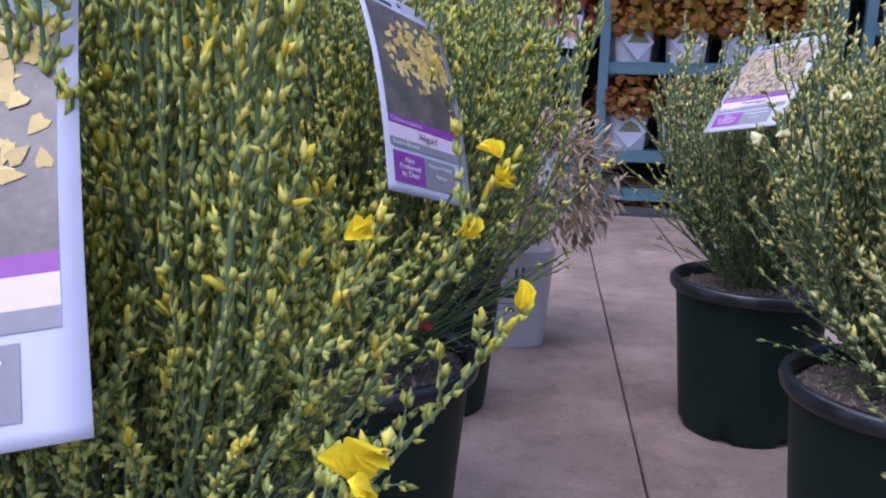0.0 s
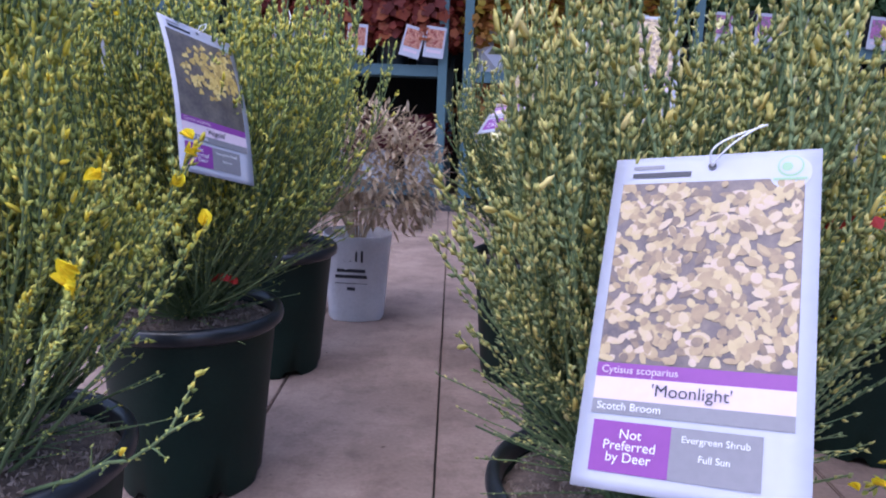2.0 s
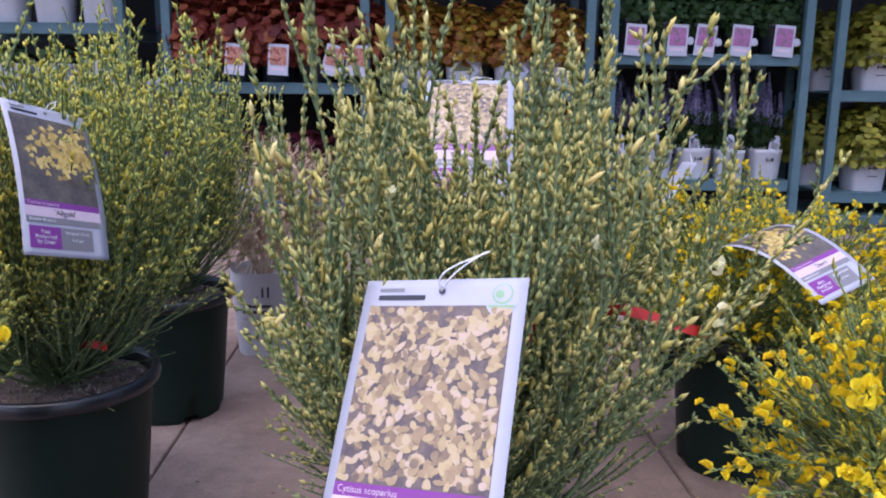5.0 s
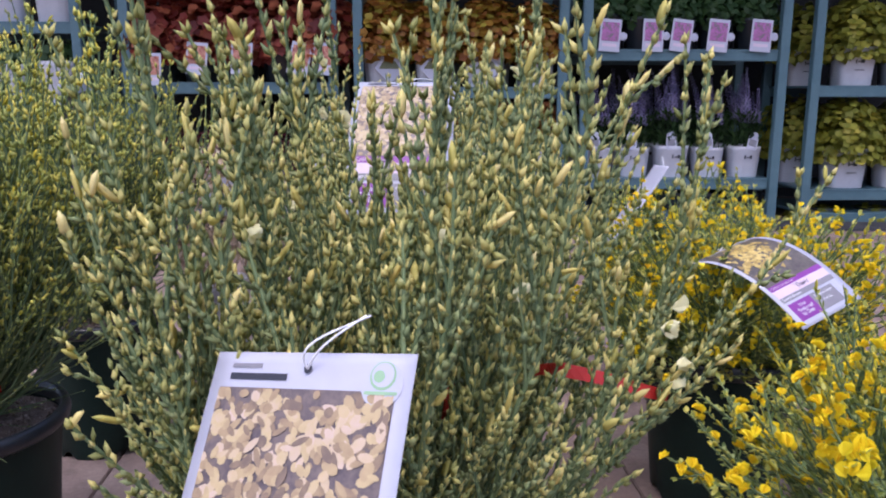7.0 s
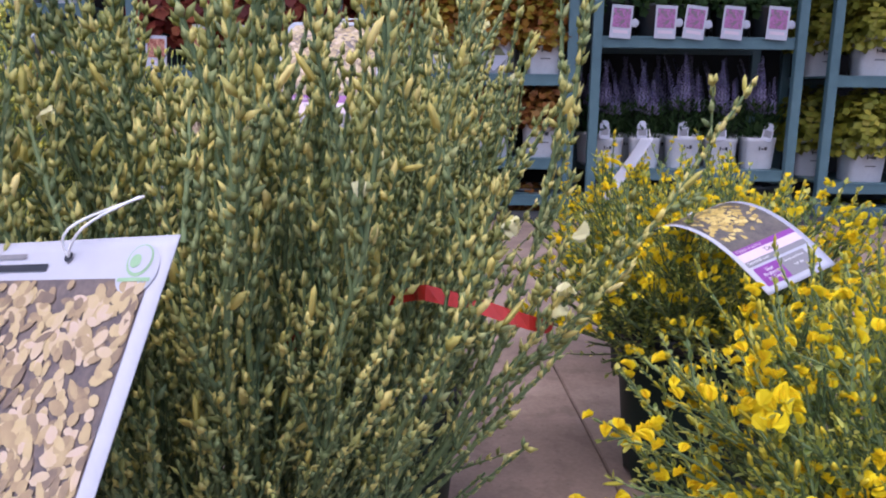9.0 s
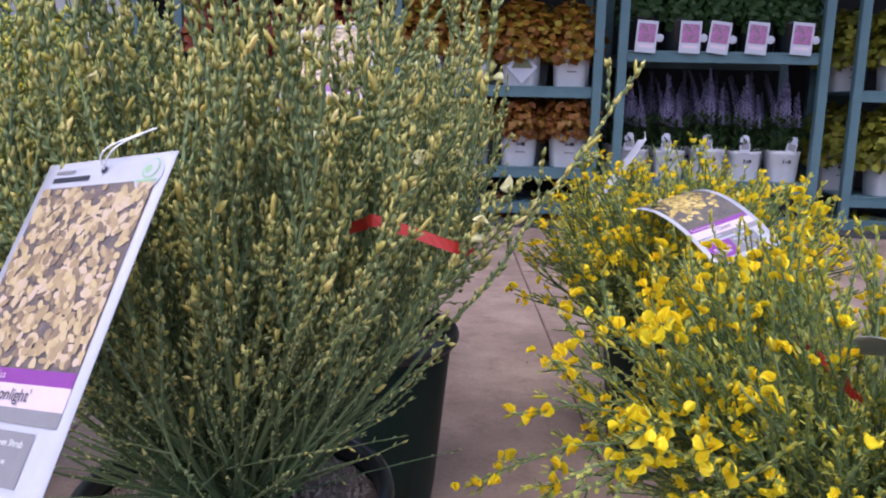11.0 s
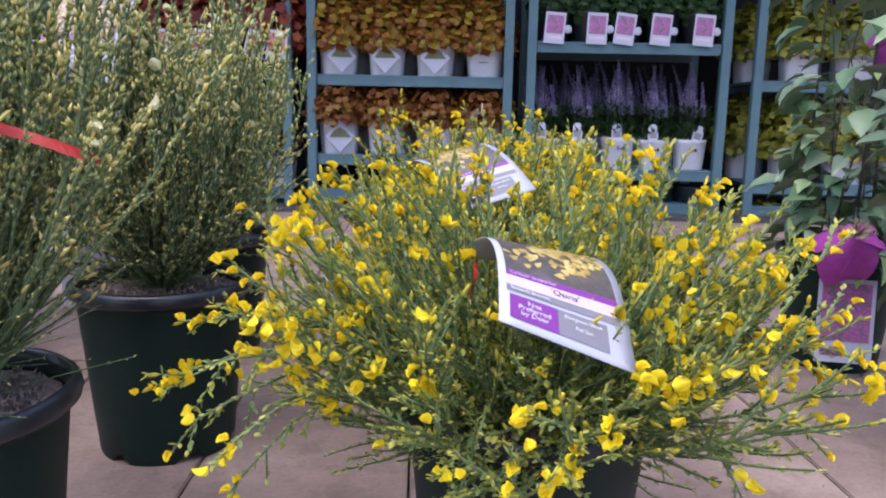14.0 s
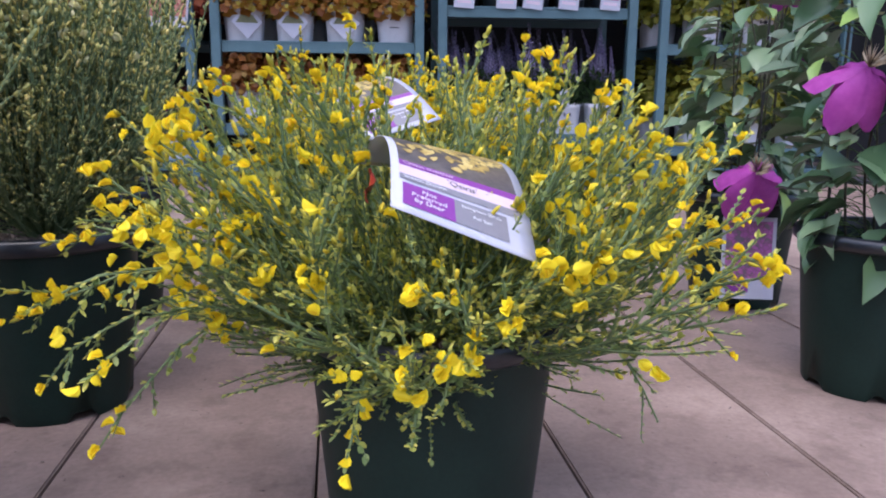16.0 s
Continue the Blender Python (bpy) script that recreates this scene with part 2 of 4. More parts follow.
def photo(name, ground, petal, scale, cover):
    """A printed picture of blossom: overlapping petals of many tones, dark between them, on a dim ground."""
    mat = bpy.data.materials.new(name)
    nt, bsdf = nodes_of(mat)

    def node(kind, **inputs):
        n = nt.nodes.new(kind)
        for key, value in inputs.items():
            n.inputs[key].default_value = value
        return n

    def maths(op, a, b, c=0.0):
        n = nt.nodes.new("ShaderNodeMath")
        n.operation = op
        for k, value in enumerate((a, b, c)):
            if isinstance(value, float):
                n.inputs[k].default_value = value
            else:
                nt.links.new(value, n.inputs[k])
        return n.outputs[0]

    tc = nt.nodes.new("ShaderNodeTexCoord")
    warp = node("ShaderNodeTexNoise", Scale=scale * 0.7)
    nt.links.new(tc.outputs["Object"], warp.inputs["Vector"])
    bent = nt.nodes.new("ShaderNodeVectorMath")
    bent.operation = "MULTIPLY_ADD"
    bent.inputs[1].default_value = (0.8 / scale,) * 3
    nt.links.new(warp.outputs["Color"], bent.inputs[0])
    nt.links.new(tc.outputs["Object"], bent.inputs[2])
    cell, edge = node("ShaderNodeTexVoronoi", Scale=scale), node("ShaderNodeTexVoronoi", Scale=scale)
    edge.feature = "DISTANCE_TO_EDGE"
    big = node("ShaderNodeTexNoise", Scale=scale * 0.22, Detail=1.0)
    for n in (cell, edge, big):
        nt.links.new(bent.outputs[0], n.inputs["Vector"])
    tone = nt.nodes.new("ShaderNodeSeparateColor")
    nt.links.new(cell.outputs["Color"], tone.inputs[0])
    amount = maths("MULTIPLY_ADD", tone.outputs[0], 0.5, maths("MULTIPLY_ADD", big.outputs["Fac"], 1.3, cover - 0.9))
    mid = tuple(0.5 * (a + c) for a, c in zip(ground, petal))
    r = ramp(nt, [(0.3, ground), (0.36, mid), (0.5, petal), (0.9, tuple(min(1, c * 1.35) for c in petal))])
    nt.links.new(amount, r.inputs[0])
    rim = maths("MULTIPLY", edge.outputs["Distance"], 7.0)
    clampn = maths("MINIMUM", rim, 1.0)
    mix = nt.nodes.new("ShaderNodeMix")
    mix.data_type = "RGBA"
    nt.links.new(maths("MULTIPLY_ADD", clampn, 0.55, 0.45), mix.inputs[0])
    mix.inputs[6].default_value = (*[0.6 * g for g in ground], 1)
    nt.links.new(r.outputs[0], mix.inputs[7])
    nt.links.new(mix.outputs[2], bsdf.inputs["Base Color"])
    bsdf.inputs["Roughness"].default_value = 0.35
    return mat


PHOTO_M = photo("cream_blossom_print", (0.13, 0.1, 0.1), (0.42, 0.31, 0.18), 130, 0.62)
PHOTO_A = photo("gold_blossom_print", (0.11, 0.095, 0.11), (0.55, 0.38, 0.1), 95, 0.3)
PHOTO_P = photo("pink_blossom_print", (0.2, 0.15, 0.17), (0.4, 0.12, 0.32), 110, 0.5)
PHOTO_R = photo("russet_blossom_print", (0.28, 0.05, 0.03), (0.5, 0.22, 0.14), 110, 0.5)

PRINT_GROUND_M = surface("print_ground_brown", (0.07, 0.055, 0.065), (0.2, 0.15, 0.13), 0.35, 90, 400, 0.0)
PRINT_GROUND_A = surface("print_ground_grey", (0.055, 0.045, 0.045), (0.16, 0.135, 0.11), 0.35, 60, 300, 0.0)
PRINT_M = leafy("printed_cream_petal", [(0.0, (0.18, 0.13, 0.1)), (0.3, (0.36, 0.26, 0.15)), (0.7, (0.5, 0.39, 0.21)), (1.0, (0.54, 0.42, 0.33))], 0.35, 0.0, 160)
PRINT_A = leafy("printed_gold_petal", [(0.0, (0.34, 0.24, 0.08)), (0.4, (0.5, 0.36, 0.1)), (1.0, (0.68, 0.54, 0.2))], 0.35, 0.0, 160)

# ---- ground ----
ground = new("ground", mesh_of("ground", [(-40, -40, -0.03), (40, -40, -0.03), (40, 40, -0.03), (-40, 40, -0.03)], [(0, 1, 2, 3)], JOINT))
tagged(ground, "dark sand bed under the paving", "ground", kind="structure")
# added backing, coloured as the deep shade behind the carts
back = new("back_shade_wall", box("back_shade_wall", (16, 0.2, 3.2), (0.6, 5.0, 1.57), DARK))
tagged(back, "added near-black wall for the shaded depth behind the plant carts", "wall", kind="structure")
# low dark strip on the floor along the cart fronts
strip = new("kerb", box("kerb", (9.0, 0.22, 0.03), (0.6, 3.73, 0.0), FOOT_STRIP))
tagged(strip, "dark strip along the foot of the carts", "kerb", kind="structure")

# unseen slab, added to keep sky light off the carts
roof = new("added_shade_roof", box("added_shade_roof", (16, 1.9, 0.1), (0.6, 4.0, 2.25), DARK))
tagged(roof, "unseen dark roof added to shade the plant carts", "roof", kind="structure")

# ---- pots ----
def pot_mesh():
    prof = [(0.091, 0.0), (0.0925, 0.004), (0.0935, 0.014), (0.0995, 0.075), (0.1065, 0.15), (0.1128, 0.216), (0.1145, 0.224), (0.1185, 0.2275), (0.121, 0.2315), (0.1215, 0.2365), (0.1195, 0.2405), (0.116, 0.2405), (0.1135, 0.236), (0.1095, 0.2), (0.1065, 0.17), (0.0, 0.165)]
    v, f = lathe(prof, 56, notch=6)
    return mesh_of("pot", v, f, POT_GREEN, True)


def rim_mesh():
    prof = [(0.1135, 0.2215), (0.1185, 0.2222), (0.1232, 0.2265), (0.1248, 0.2335), (0.1232, 0.2405), (0.1188, 0.2445), (0.1142, 0.2425), (0.112, 0.236), (0.1115, 0.226)]
    v, f = lathe(prof, 56)
    return mesh_of("rim", v, f, RIM_BLACK, True)


def soil_mesh(r, z, mat, seed):
    rng = np.random.default_rng(seed)
    v, f = [(0, 0, z + 0.006)], []
    rings, seg = 7, 30
    for k in range(1, rings + 1):
        for s in range(seg):
            rr = r * k / rings
            v.append((rr * math.cos(TAU * s / seg), rr * math.sin(TAU * s / seg), z + 0.006 * (1 - k / rings) + rng.normal(0, 0.0018)))
    for s in range(seg):
        f.append((0, 1 + s, 1 + (s + 1) % seg))
    for k in range(rings - 1):
        for s in range(seg):
            a, b = 1 + k * seg + s, 1 + k * seg + (s + 1) % seg
            f.append((a, a + seg, b + seg, b))
    return mesh_of("soil", v, f, mat, True)


def crumbs_mesh(r, z, n, mat, seed):
    """Loose bark crumbs on the soil."""
    rng = np.random.default_rng(seed)
    base = np.array([(1, 0, 0), (-0.6, 0.7, 0), (-0.5, -0.8, 0.1), (0.1, 0, 0.9), (0, 0.1, -0.7)])
    tri = np.array([(0, 1, 3), (1, 2, 3), (2, 0, 3), (1, 0, 4), (2, 1, 4), (0, 2, 4)])
    vs, fs = [], []
    for k in range(n):
        rr, a = r * math.sqrt(rng.random()), rng.random() * TAU
        m = np.array(Euler(rng.random(3) * 6).to_matrix())
        s = rng.uniform(0.0012, 0.0036) * np.array([1.6, 1, 0.6])
        vs.append((base * s) @ m.T + (rr * math.cos(a), rr * math.sin(a), z + 0.006 * (1 - rr / r) + 0.002))
        fs.append(tri + 5 * k)
    return mesh_of("bark_crumbs", np.concatenate(vs).tolist(), np.concatenate(fs).tolist(), mat)


POT, RIM = pot_mesh(), rim_mesh()

# ---- brooms ----
def tubes(paths, radii, sides=4):
    """Tapered twigs along paths, joined."""
    vs, fs, n = [], [], 0
    ang = np.arange(sides) * TAU / sides
    ring = np.stack([np.cos(ang), np.sin(ang)], 1)
    for p, r in zip(paths, radii):
        p = np.asarray(p)
        t = np.gradient(p, axis=0)
        t /= np.linalg.norm(t, axis=1)[:, None] + 1e-9
        u = np.cross(t, (0.31, 0.17, 0.93))
        u /= np.linalg.norm(u, axis=1)[:, None] + 1e-9
        w = np.cross(t, u)
        rad = np.linspace(r[0], r[1], len(p))
        v = p[:, None] + rad[:, None, None] * (ring[None, :, :1] * u[:, None] + ring[None, :, 1:] * w[:, None])
        vs.append(v.reshape(-1, 3))
        k = np.arange(len(p) - 1)[:, None] * sides
        s = np.arange(sides)[None]
        s2 = (s + 1) % sides
        fs.append((n + np.stack([k + s, k + s2, k + sides + s2, k + sides + s], -1)).reshape(-1, 4))
        n += len(p) * sides
    return np.concatenate(vs).tolist(), np.concatenate(fs).tolist()


def stamped(template, tris, places, axes, sizes):
    """Copies of a small template, its z along each axis, joined. sizes: length and width of each."""
    places, axes, sizes = np.asarray(places), np.asarray(axes), np.asarray(sizes)
    z = axes / (np.linalg.norm(axes, axis=1)[:, None] + 1e-9)
    ref = np.where(np.abs(z[:, 2:]) > 0.95, np.array([[1.0, 0, 0]]), np.array([[0, 0, 1.0]]))
    x = np.cross(ref, z)
    x /= np.linalg.norm(x, axis=1)[:, None] + 1e-9
    y = np.cross(z, x)
    t = np.asarray(template)
    v = places[:, None] + sizes[:, None, 1:] * (t[None, :, :1] * x[:, None] + t[None, :, 1:2] * y[:, None]) + sizes[:, None, :1] * t[None, :, 2:] * z[:, None]
    f = np.asarray(tris)[None] + (np.arange(len(places)) * len(t))[:, None, None]
    return v.reshape(-1, 3).tolist(), f.reshape(-1, len(tris[0])).tolist()


SPINDLE = [(0, 0, 0), (0.5, 0.12, 0.45), (-0.25, 0.42, 0.5), (-0.25, -0.4, 0.45), (0, 0.15, 1)]
PLUMP = [(0, 0, 0), (0.42, 0.1, 0.28), (-0.25, 0.36, 0.32), (-0.22, -0.38, 0.28), (0.4, 0.2, 0.72), (-0.24, 0.42, 0.75), (-0.2, -0.26, 0.72), (0, 0.12, 1)]
PLUMP_F = [(0, 2, 1), (0, 3, 2), (0, 1, 3), (1, 2, 5), (1, 5, 4), (2, 3, 6), (2, 6, 5), (3, 1, 4), (3, 4, 6), (7, 4, 5), (7, 5, 6), (7, 6, 4)]
OVAL_LEAF = [(0, 0, 0), (0.5, 0.1, 0.38), (-0.5, 0.1, 0.38), (0.4, 0.12, 0.76), (-0.4, 0.12, 0.76), (0, 0.02, 1), (0, -0.1, 0.5)]
OVAL_LEAF_F = [(0, 1, 6), (0, 6, 2), (1, 3, 6), (2, 6, 4), (3, 5, 6), (4, 6, 5)]
SPINDLE_F = [(0, 2, 1), (0, 3, 2), (0, 1, 3), (4, 1, 2), (4, 2, 3), (4, 3, 1)]


def broom_shoots(rng, stems, length, lean, rise, twigs, twig_len, spread=0.5, low=0.06, tall=0.28):
    """Main stems that fan out of a short woody base and bend upwards, with slender side twigs that rise beside them."""
    paths, radii, shoots = [], [], []
    for k in range(stems):
        a = TAU * (k * 0.381966 + rng.normal(0, 0.03))
        out = math.sqrt((k + 0.5) / stems)
        tilt = lean * out ** 0.7 * rng.uniform(0.75, 1.08 if lean < 1.2 else 1.03)
        L = length * (rng.uniform(0.72, 1.06 if lean < 1.2 else 1.0) + (tall if rng.random() < 0.12 else 0))
        n = 12
        p = np.array([0.012 * out * math.cos(a), 0.012 * out * math.sin(a), 0.2 if lean >= 1.2 else 0.268 - 0.03 * out])
        path = [p]
        az, wob = a, rng.normal(0, 0.45)
        for s in range(n):
            q = s / n
            # upright brooms leave the base almost flat and turn up early
            tl = (tilt * (1 - rise * q) if lean >= 1.2 else tilt * 1.85 * (1 - (0.6 + 0.5 * rise) * math.sqrt(q))) + rng.normal(0, 0.075)
            az = a + wob * q + rng.normal(0, 0.16)
            p = p + L / n * np.array([math.sin(tl) * math.cos(az), math.sin(tl) * math.sin(az), math.cos(tl)])
            path.append(p)
        path = np.array(path)
        paths.append(path)
        radii.append((rng.uniform(0.0018, 0.0029), 0.0011))
        shoots.append((path, 0.15))
        for j in range(twigs):
            q = low + (0.92 - low) * (j + rng.random()) / twigs
            i = min(int(q * n), n - 1)
            d = path[i + 1] - path[i]
            d /= np.linalg.norm(d)
            side = rng.normal(0, 1, 3)
            side -= d * side.dot(d)
            side /= np.linalg.norm(side) + 1e-9
            w = d * 0.88 + side * rng.uniform(0.5, 1.15) * spread
            w /= np.linalg.norm(w)
            Lt = twig_len * rng.uniform(0.5, 1.3) * (1.25 - 0.6 * q)
            m = 4
            pt, tp = path[i] + (path[i + 1] - path[i]) * rng.random(), []
            for s in range(m + 1):
                tp.append(pt)
                w = w + np.array([0, 0, 0.06]) + rng.normal(0, 0.035, 3)
                w /= np.linalg.norm(w)
                pt = pt + w * Lt / m
            tp = np.array(tp)
            paths.append(tp)
            radii.append((0.0016, 0.0009))
            shoots.append((tp, 0.08))
        for j in range(7 if lean < 1.2 else 2):
            q = rng.uniform(0.02, 0.42)
            i = int(q * n)
            d = path[i + 1] - path[i]
            d /= np.linalg.norm(d)
            w = d + rng.normal(0, 0.42, 3)
            tp = path[i] + np.linspace(0, rng.uniform(0.04, 0.1), 5)[:, None] * w + np.cumsum(rng.normal(0, 0.0012, (5, 3)), 0)
            paths.append(tp)
            radii.append((0.001, 0.0005))
            shoots.append((tp, 0.2))
    return paths, radii, shoots


def groomed(rng, paths, radii, shoots, sprays, clear, foot):
    """Takes away shoots that would poke through the hanging tags, and adds single long sprays that end at given tips."""
    gone = [(np.array(c) - (foot[0], foot[1], 0), r) for c, r in clear]
    ok = [not any((np.linalg.norm(s[0] - c, axis=1) < r).any() for c, r in gone) for s in shoots]
    paths, radii, shoots = ([v for v, o in zip(seq, ok) if o] for seq in (paths, radii, shoots))
    tips = []
    for tip, count in sprays:
        t = np.array(tip) - (foot[0], foot[1], 0)
        out = np.array([t[0], t[1], 0])
        knee = np.array([0, 0, 0.2]) + out * 0.55 + np.array([0, 0, max((t[2] - 0.2) * 0.42, 0.15 if t[2] < 0.33 else 0)])
        q = np.linspace(0, 1, 13)[:, None]
        path = (1 - q) ** 2 * np.array([0, 0, 0.2]) + 2 * q * (1 - q) * knee + q ** 2 * t + rng.normal(0, 0.0015, (13, 3))
        paths.append(path)
        radii.append((0.0024, 0.0009))
        shoots.append((path, 0.3))
        d = path[-1] - path[-3]
        d /= np.linalg.norm(d)
        for j in range(7 if t[2] > 0.23 else 4):
            k = (5 if t[2] > 0.23 else 8) + j
            side = rng.normal(0, 1, 3)
            side -= d * side.dot(d)
            side /= np.linalg.norm(side)
            tw = path[k] + np.linspace(0, rng.uniform(0.02, 0.045), 6)[:, None] * (d * 0.8 + side * 0.6)
            paths.append(tw)
            radii.append((0.0011, 0.0005))
            shoots.append((tw, 0.05))
        for j in range(count):
            side = rng.normal(0, 1, 3)
            tips.append((tuple(t - d * 0.011 * j + side * 0.0015), tuple(d * 0.4 + side * 0.5 - np.array([0, 0.5, 0]))))
    return paths, radii, shoots, tips


def along(rng, shoots, step, start_shift=0.0, angle=0.52, jitter=0.3, cluster=1):
    """Places and directions at even steps along the shoots, spiralling round them."""
    places, axes, rel = [], [], []
    for path, start in shoots:
        seg = np.linalg.norm(np.diff(path, axis=0), axis=1)
        cum = np.r_[0, np.cumsum(seg)]
        d = np.repeat(np.arange(cum[-1] * (start + start_shift), cum[-1] + 0.002, step * cluster), cluster)
        if len(d) == 0:
            continue
        d = np.clip(d + rng.normal(0, step * 0.3, len(d)), 0, cum[-1])
        pts = np.stack([np.interp(d, cum, path[:, c]) for c in range(3)], 1)
        t = np.stack([np.interp(d + 0.003, cum, path[:, c]) for c in range(3)], 1) - np.stack([np.interp(d - 0.006, cum, path[:, c]) for c in range(3)], 1)
        t /= np.linalg.norm(t, axis=1)[:, None] + 1e-9
        r = rng.normal(0, 1, (len(d), 3))
        r -= t * (r * t).sum(1)[:, None]
        r /= np.linalg.norm(r, axis=1)[:, None] + 1e-9
        ang = angle + rng.normal(0, jitter, len(d))
        places.append(pts)
        axes.append(t * np.cos(ang)[:, None] + r * np.sin(ang)[:, None])
        rel.append(d / cum[-1])
    return np.concatenate(places), np.concatenate(axes), np.concatenate(rel)


def blossom_mesh(name, mat):
    """A pea flower: an upright banner, two wings and a keel, about 1 long."""
    v, f = [], []

    def petal(length, width, tilt, yaw, cup, lift=0.0):
        n0, ma = len(v), Euler((tilt, 0, yaw)).to_matrix()
        rows = [(0, 0.12), (0.3, 0.75), (0.62, 1.0), (0.86, 0.72), (1.0, 0.25)]
        for q, w in rows:
            for s in (-1, -0.4, 0.4, 1):
                p = Vector((s * w * width * 0.5, cup * (s * s) * width * w - 0.2 * cup * q * q, q * length))
                v.append(tuple(ma @ p + Vector((0, 0, lift))))
        for r in range(len(rows) - 1):
            for s in range(3):
                a = n0 + r * 4 + s
                f.append((a, a + 1, a + 5, a + 4))

    petal(0.92, 0.72, 0.2, 0.0, 0.55)
    petal(0.8, 0.46, -0.22, 0.6, 0.75)
    petal(0.8, 0.46, -0.22, -0.6, 0.75)
    petal(0.72, 0.42, -0.4, 0.0, 1.0)
    return mesh_of(name, v, f, mat, True)


BLOSSOM_Y, BLOSSOM_C = blossom_mesh("blossom", PETAL_Y), blossom_mesh("blossom", PETAL_C)


def blossoms(owner, rng, mesh, spots, size, rest_mat, limit=260):
    """Open flowers, each a piece of its own; those past the limit are joined."""
    spots = sorted(spots, key=lambda s: s[0][1])
    for k, (p, a) in enumerate(spots[:limit]):
        ob = new("blossom", mesh)
        ob.parent = owner
        q = Vector(a).to_track_quat("Z", "Y").to_matrix().to_4x4()
        ob.matrix_basis = Matrix.Translation(p) @ q @ pose(0, 0, 0, 0, 0, rng.uniform(0, 360)) @ Matrix.Diagonal((*([size * rng.uniform(0.8, 1.15)] * 3), 1))
    rest = spots[limit:]
    if rest:
        me = mesh
        t = [tuple(v.co) for v in me.vertices]
        fs = [tuple(p.vertices) for p in me.polygons]
        v, f = stamped(t, fs, [s[0] for s in rest], [s[1] for s in rest], [(size * rng.uniform(0.75, 1.1),) * 2 for _ in rest])
        part("blossom_mass", mesh_of("blossom_mass", v, f, rest_mat, True), owner, "many small open yellow flowers", "stuff")


def broom(seed, x, y, label, stems, length, lean, rise, twigs, twig_len, leaf_mat, bud_mat, buds, step=0.0054, leaf=(0.0082, 0.0042), soil=SOIL, z=0.0, turn=0.0, flowers=(), bud_size=(0.0112, 0.0047), bare=(0.24, 0.47), spread=0.34, sprays=(), clear=(), low=0.06, angle=0.42, pot_size=1.05):
    rng = np.random.default_rng(seed)
    root = thing("potted_broom", label, "potted shrub", pose(x, y, z, 0, 0, turn), "potted brooms on the paving")
    pot = part("pot", POT, root, "dark green plastic nursery pot")
    pot.scale = (pot_size,) * 3
    part("rim", RIM, pot, "rolled black rim")
    s = part("soil", soil_mesh(0.112 * pot_size, 0.222 * pot_size, soil, seed), root, "dry brown potting soil")
    part("soil_litter", crumbs_mesh(0.107 * pot_size, 0.224 * pot_size, 900, GRIT, seed + 1), s, kind="stuff")
    paths, radii, shoots = broom_shoots(rng, stems, length, lean, rise, twigs, twig_len, spread, low, 0.05 if lean > 1.2 else 0.28)
    paths, radii, shoots, tips = groomed(rng, paths, radii, shoots, sprays, clear, (x, y))
    mains = [k for k in range(len(paths)) if len(paths[k]) > 10]
    thin = [k for k in range(len(paths)) if len(paths[k]) <= 10]
    for k in mains:
        v, f = tubes([paths[k]], [radii[k]], 5)
        part("stem", mesh_of("stem", v, f, BARK, True), root)
    crook = np.array([(0.003, 0, 0.205), (-0.002, 0.002, 0.225), (0.002, -0.001, 0.245), (0.0, 0.0, 0.268)])
    v, f = tubes([crook], [(0.0105, 0.006)], 8)
    part("trunk", mesh_of("trunk", v, f, BARK_OLD, True), root, "short woody brown trunk")
    v, f = tubes([paths[k] for k in thin], [radii[k] for k in thin], 3)
    part("twig_growth", mesh_of("twig_growth", v, f, BARK, True), root, "thin green twigs", "stuff")
    p, a, rel = along(rng, shoots, step, 0.0, angle, 0.28, 3)
    keep = rng.random(len(p)) < np.clip((p[:, 2] - bare[0]) / (bare[1] - bare[0]), 0.34 if lean > 1.2 else 0.2, 1)
    p, a, rel = p[keep], a[keep], rel[keep]
    grow = np.clip((p[:, 2] - bare[0]) / (bare[1] - bare[0]), 0.45, 1.0)
    size = np.stack([leaf[0] * rng.uniform(0.6, 1.25, len(p)) * grow, leaf[1] * rng.uniform(0.7, 1.2, len(p)) * grow], 1)
    young = rng.random(len(p)) < np.clip((rel - 0.25) * 1.6, 0, 1) * np.clip((p[:, 2] - bare[0]) / (bare[1] + 0.08 - bare[0]), 0, 1)
    for name, which, mat, label in (("young_foliage", young, leaf_mat, "pale young leaves at the shoot tips"), ("old_foliage", ~young, {LEAF_A: OLD_LEAF_A, LEAF_O: OLD_LEAF_O}.get(leaf_mat, OLD_LEAF), "tiny grey-green older leaves")):
        shape, faces = (OVAL_LEAF, OVAL_LEAF_F) if lean > 1.2 else (SPINDLE, SPINDLE_F)
        v, f = stamped(shape, faces, p[which], a[which], size[which])
        part(name, mesh_of(name, v, f, mat, True), root, label, "stuff")
    p, a, rel = along(rng, shoots, 0.011, 0.25, 0.34)
    pick = rng.random(len(p)) < 1.5 * buds * np.clip(rel * 2.2 - 1.1, 0, 1) * np.clip((p[:, 2] - bare[0] - 0.1) / 0.22, 0, 1)
    if pick.any():
        p, a = p[pick], a[pick]
        size = np.stack([bud_size[0] * rng.uniform(0.6, 1.3, len(p)), bud_size[1] * rng.uniform(0.7, 1.2, len(p))], 1)
        v, f = stamped(PLUMP, PLUMP_F, p, a, size)
        part("bud_growth", mesh_of("bud_growth", v, f, bud_mat, True), root, "closed pointed flower buds", "stuff")
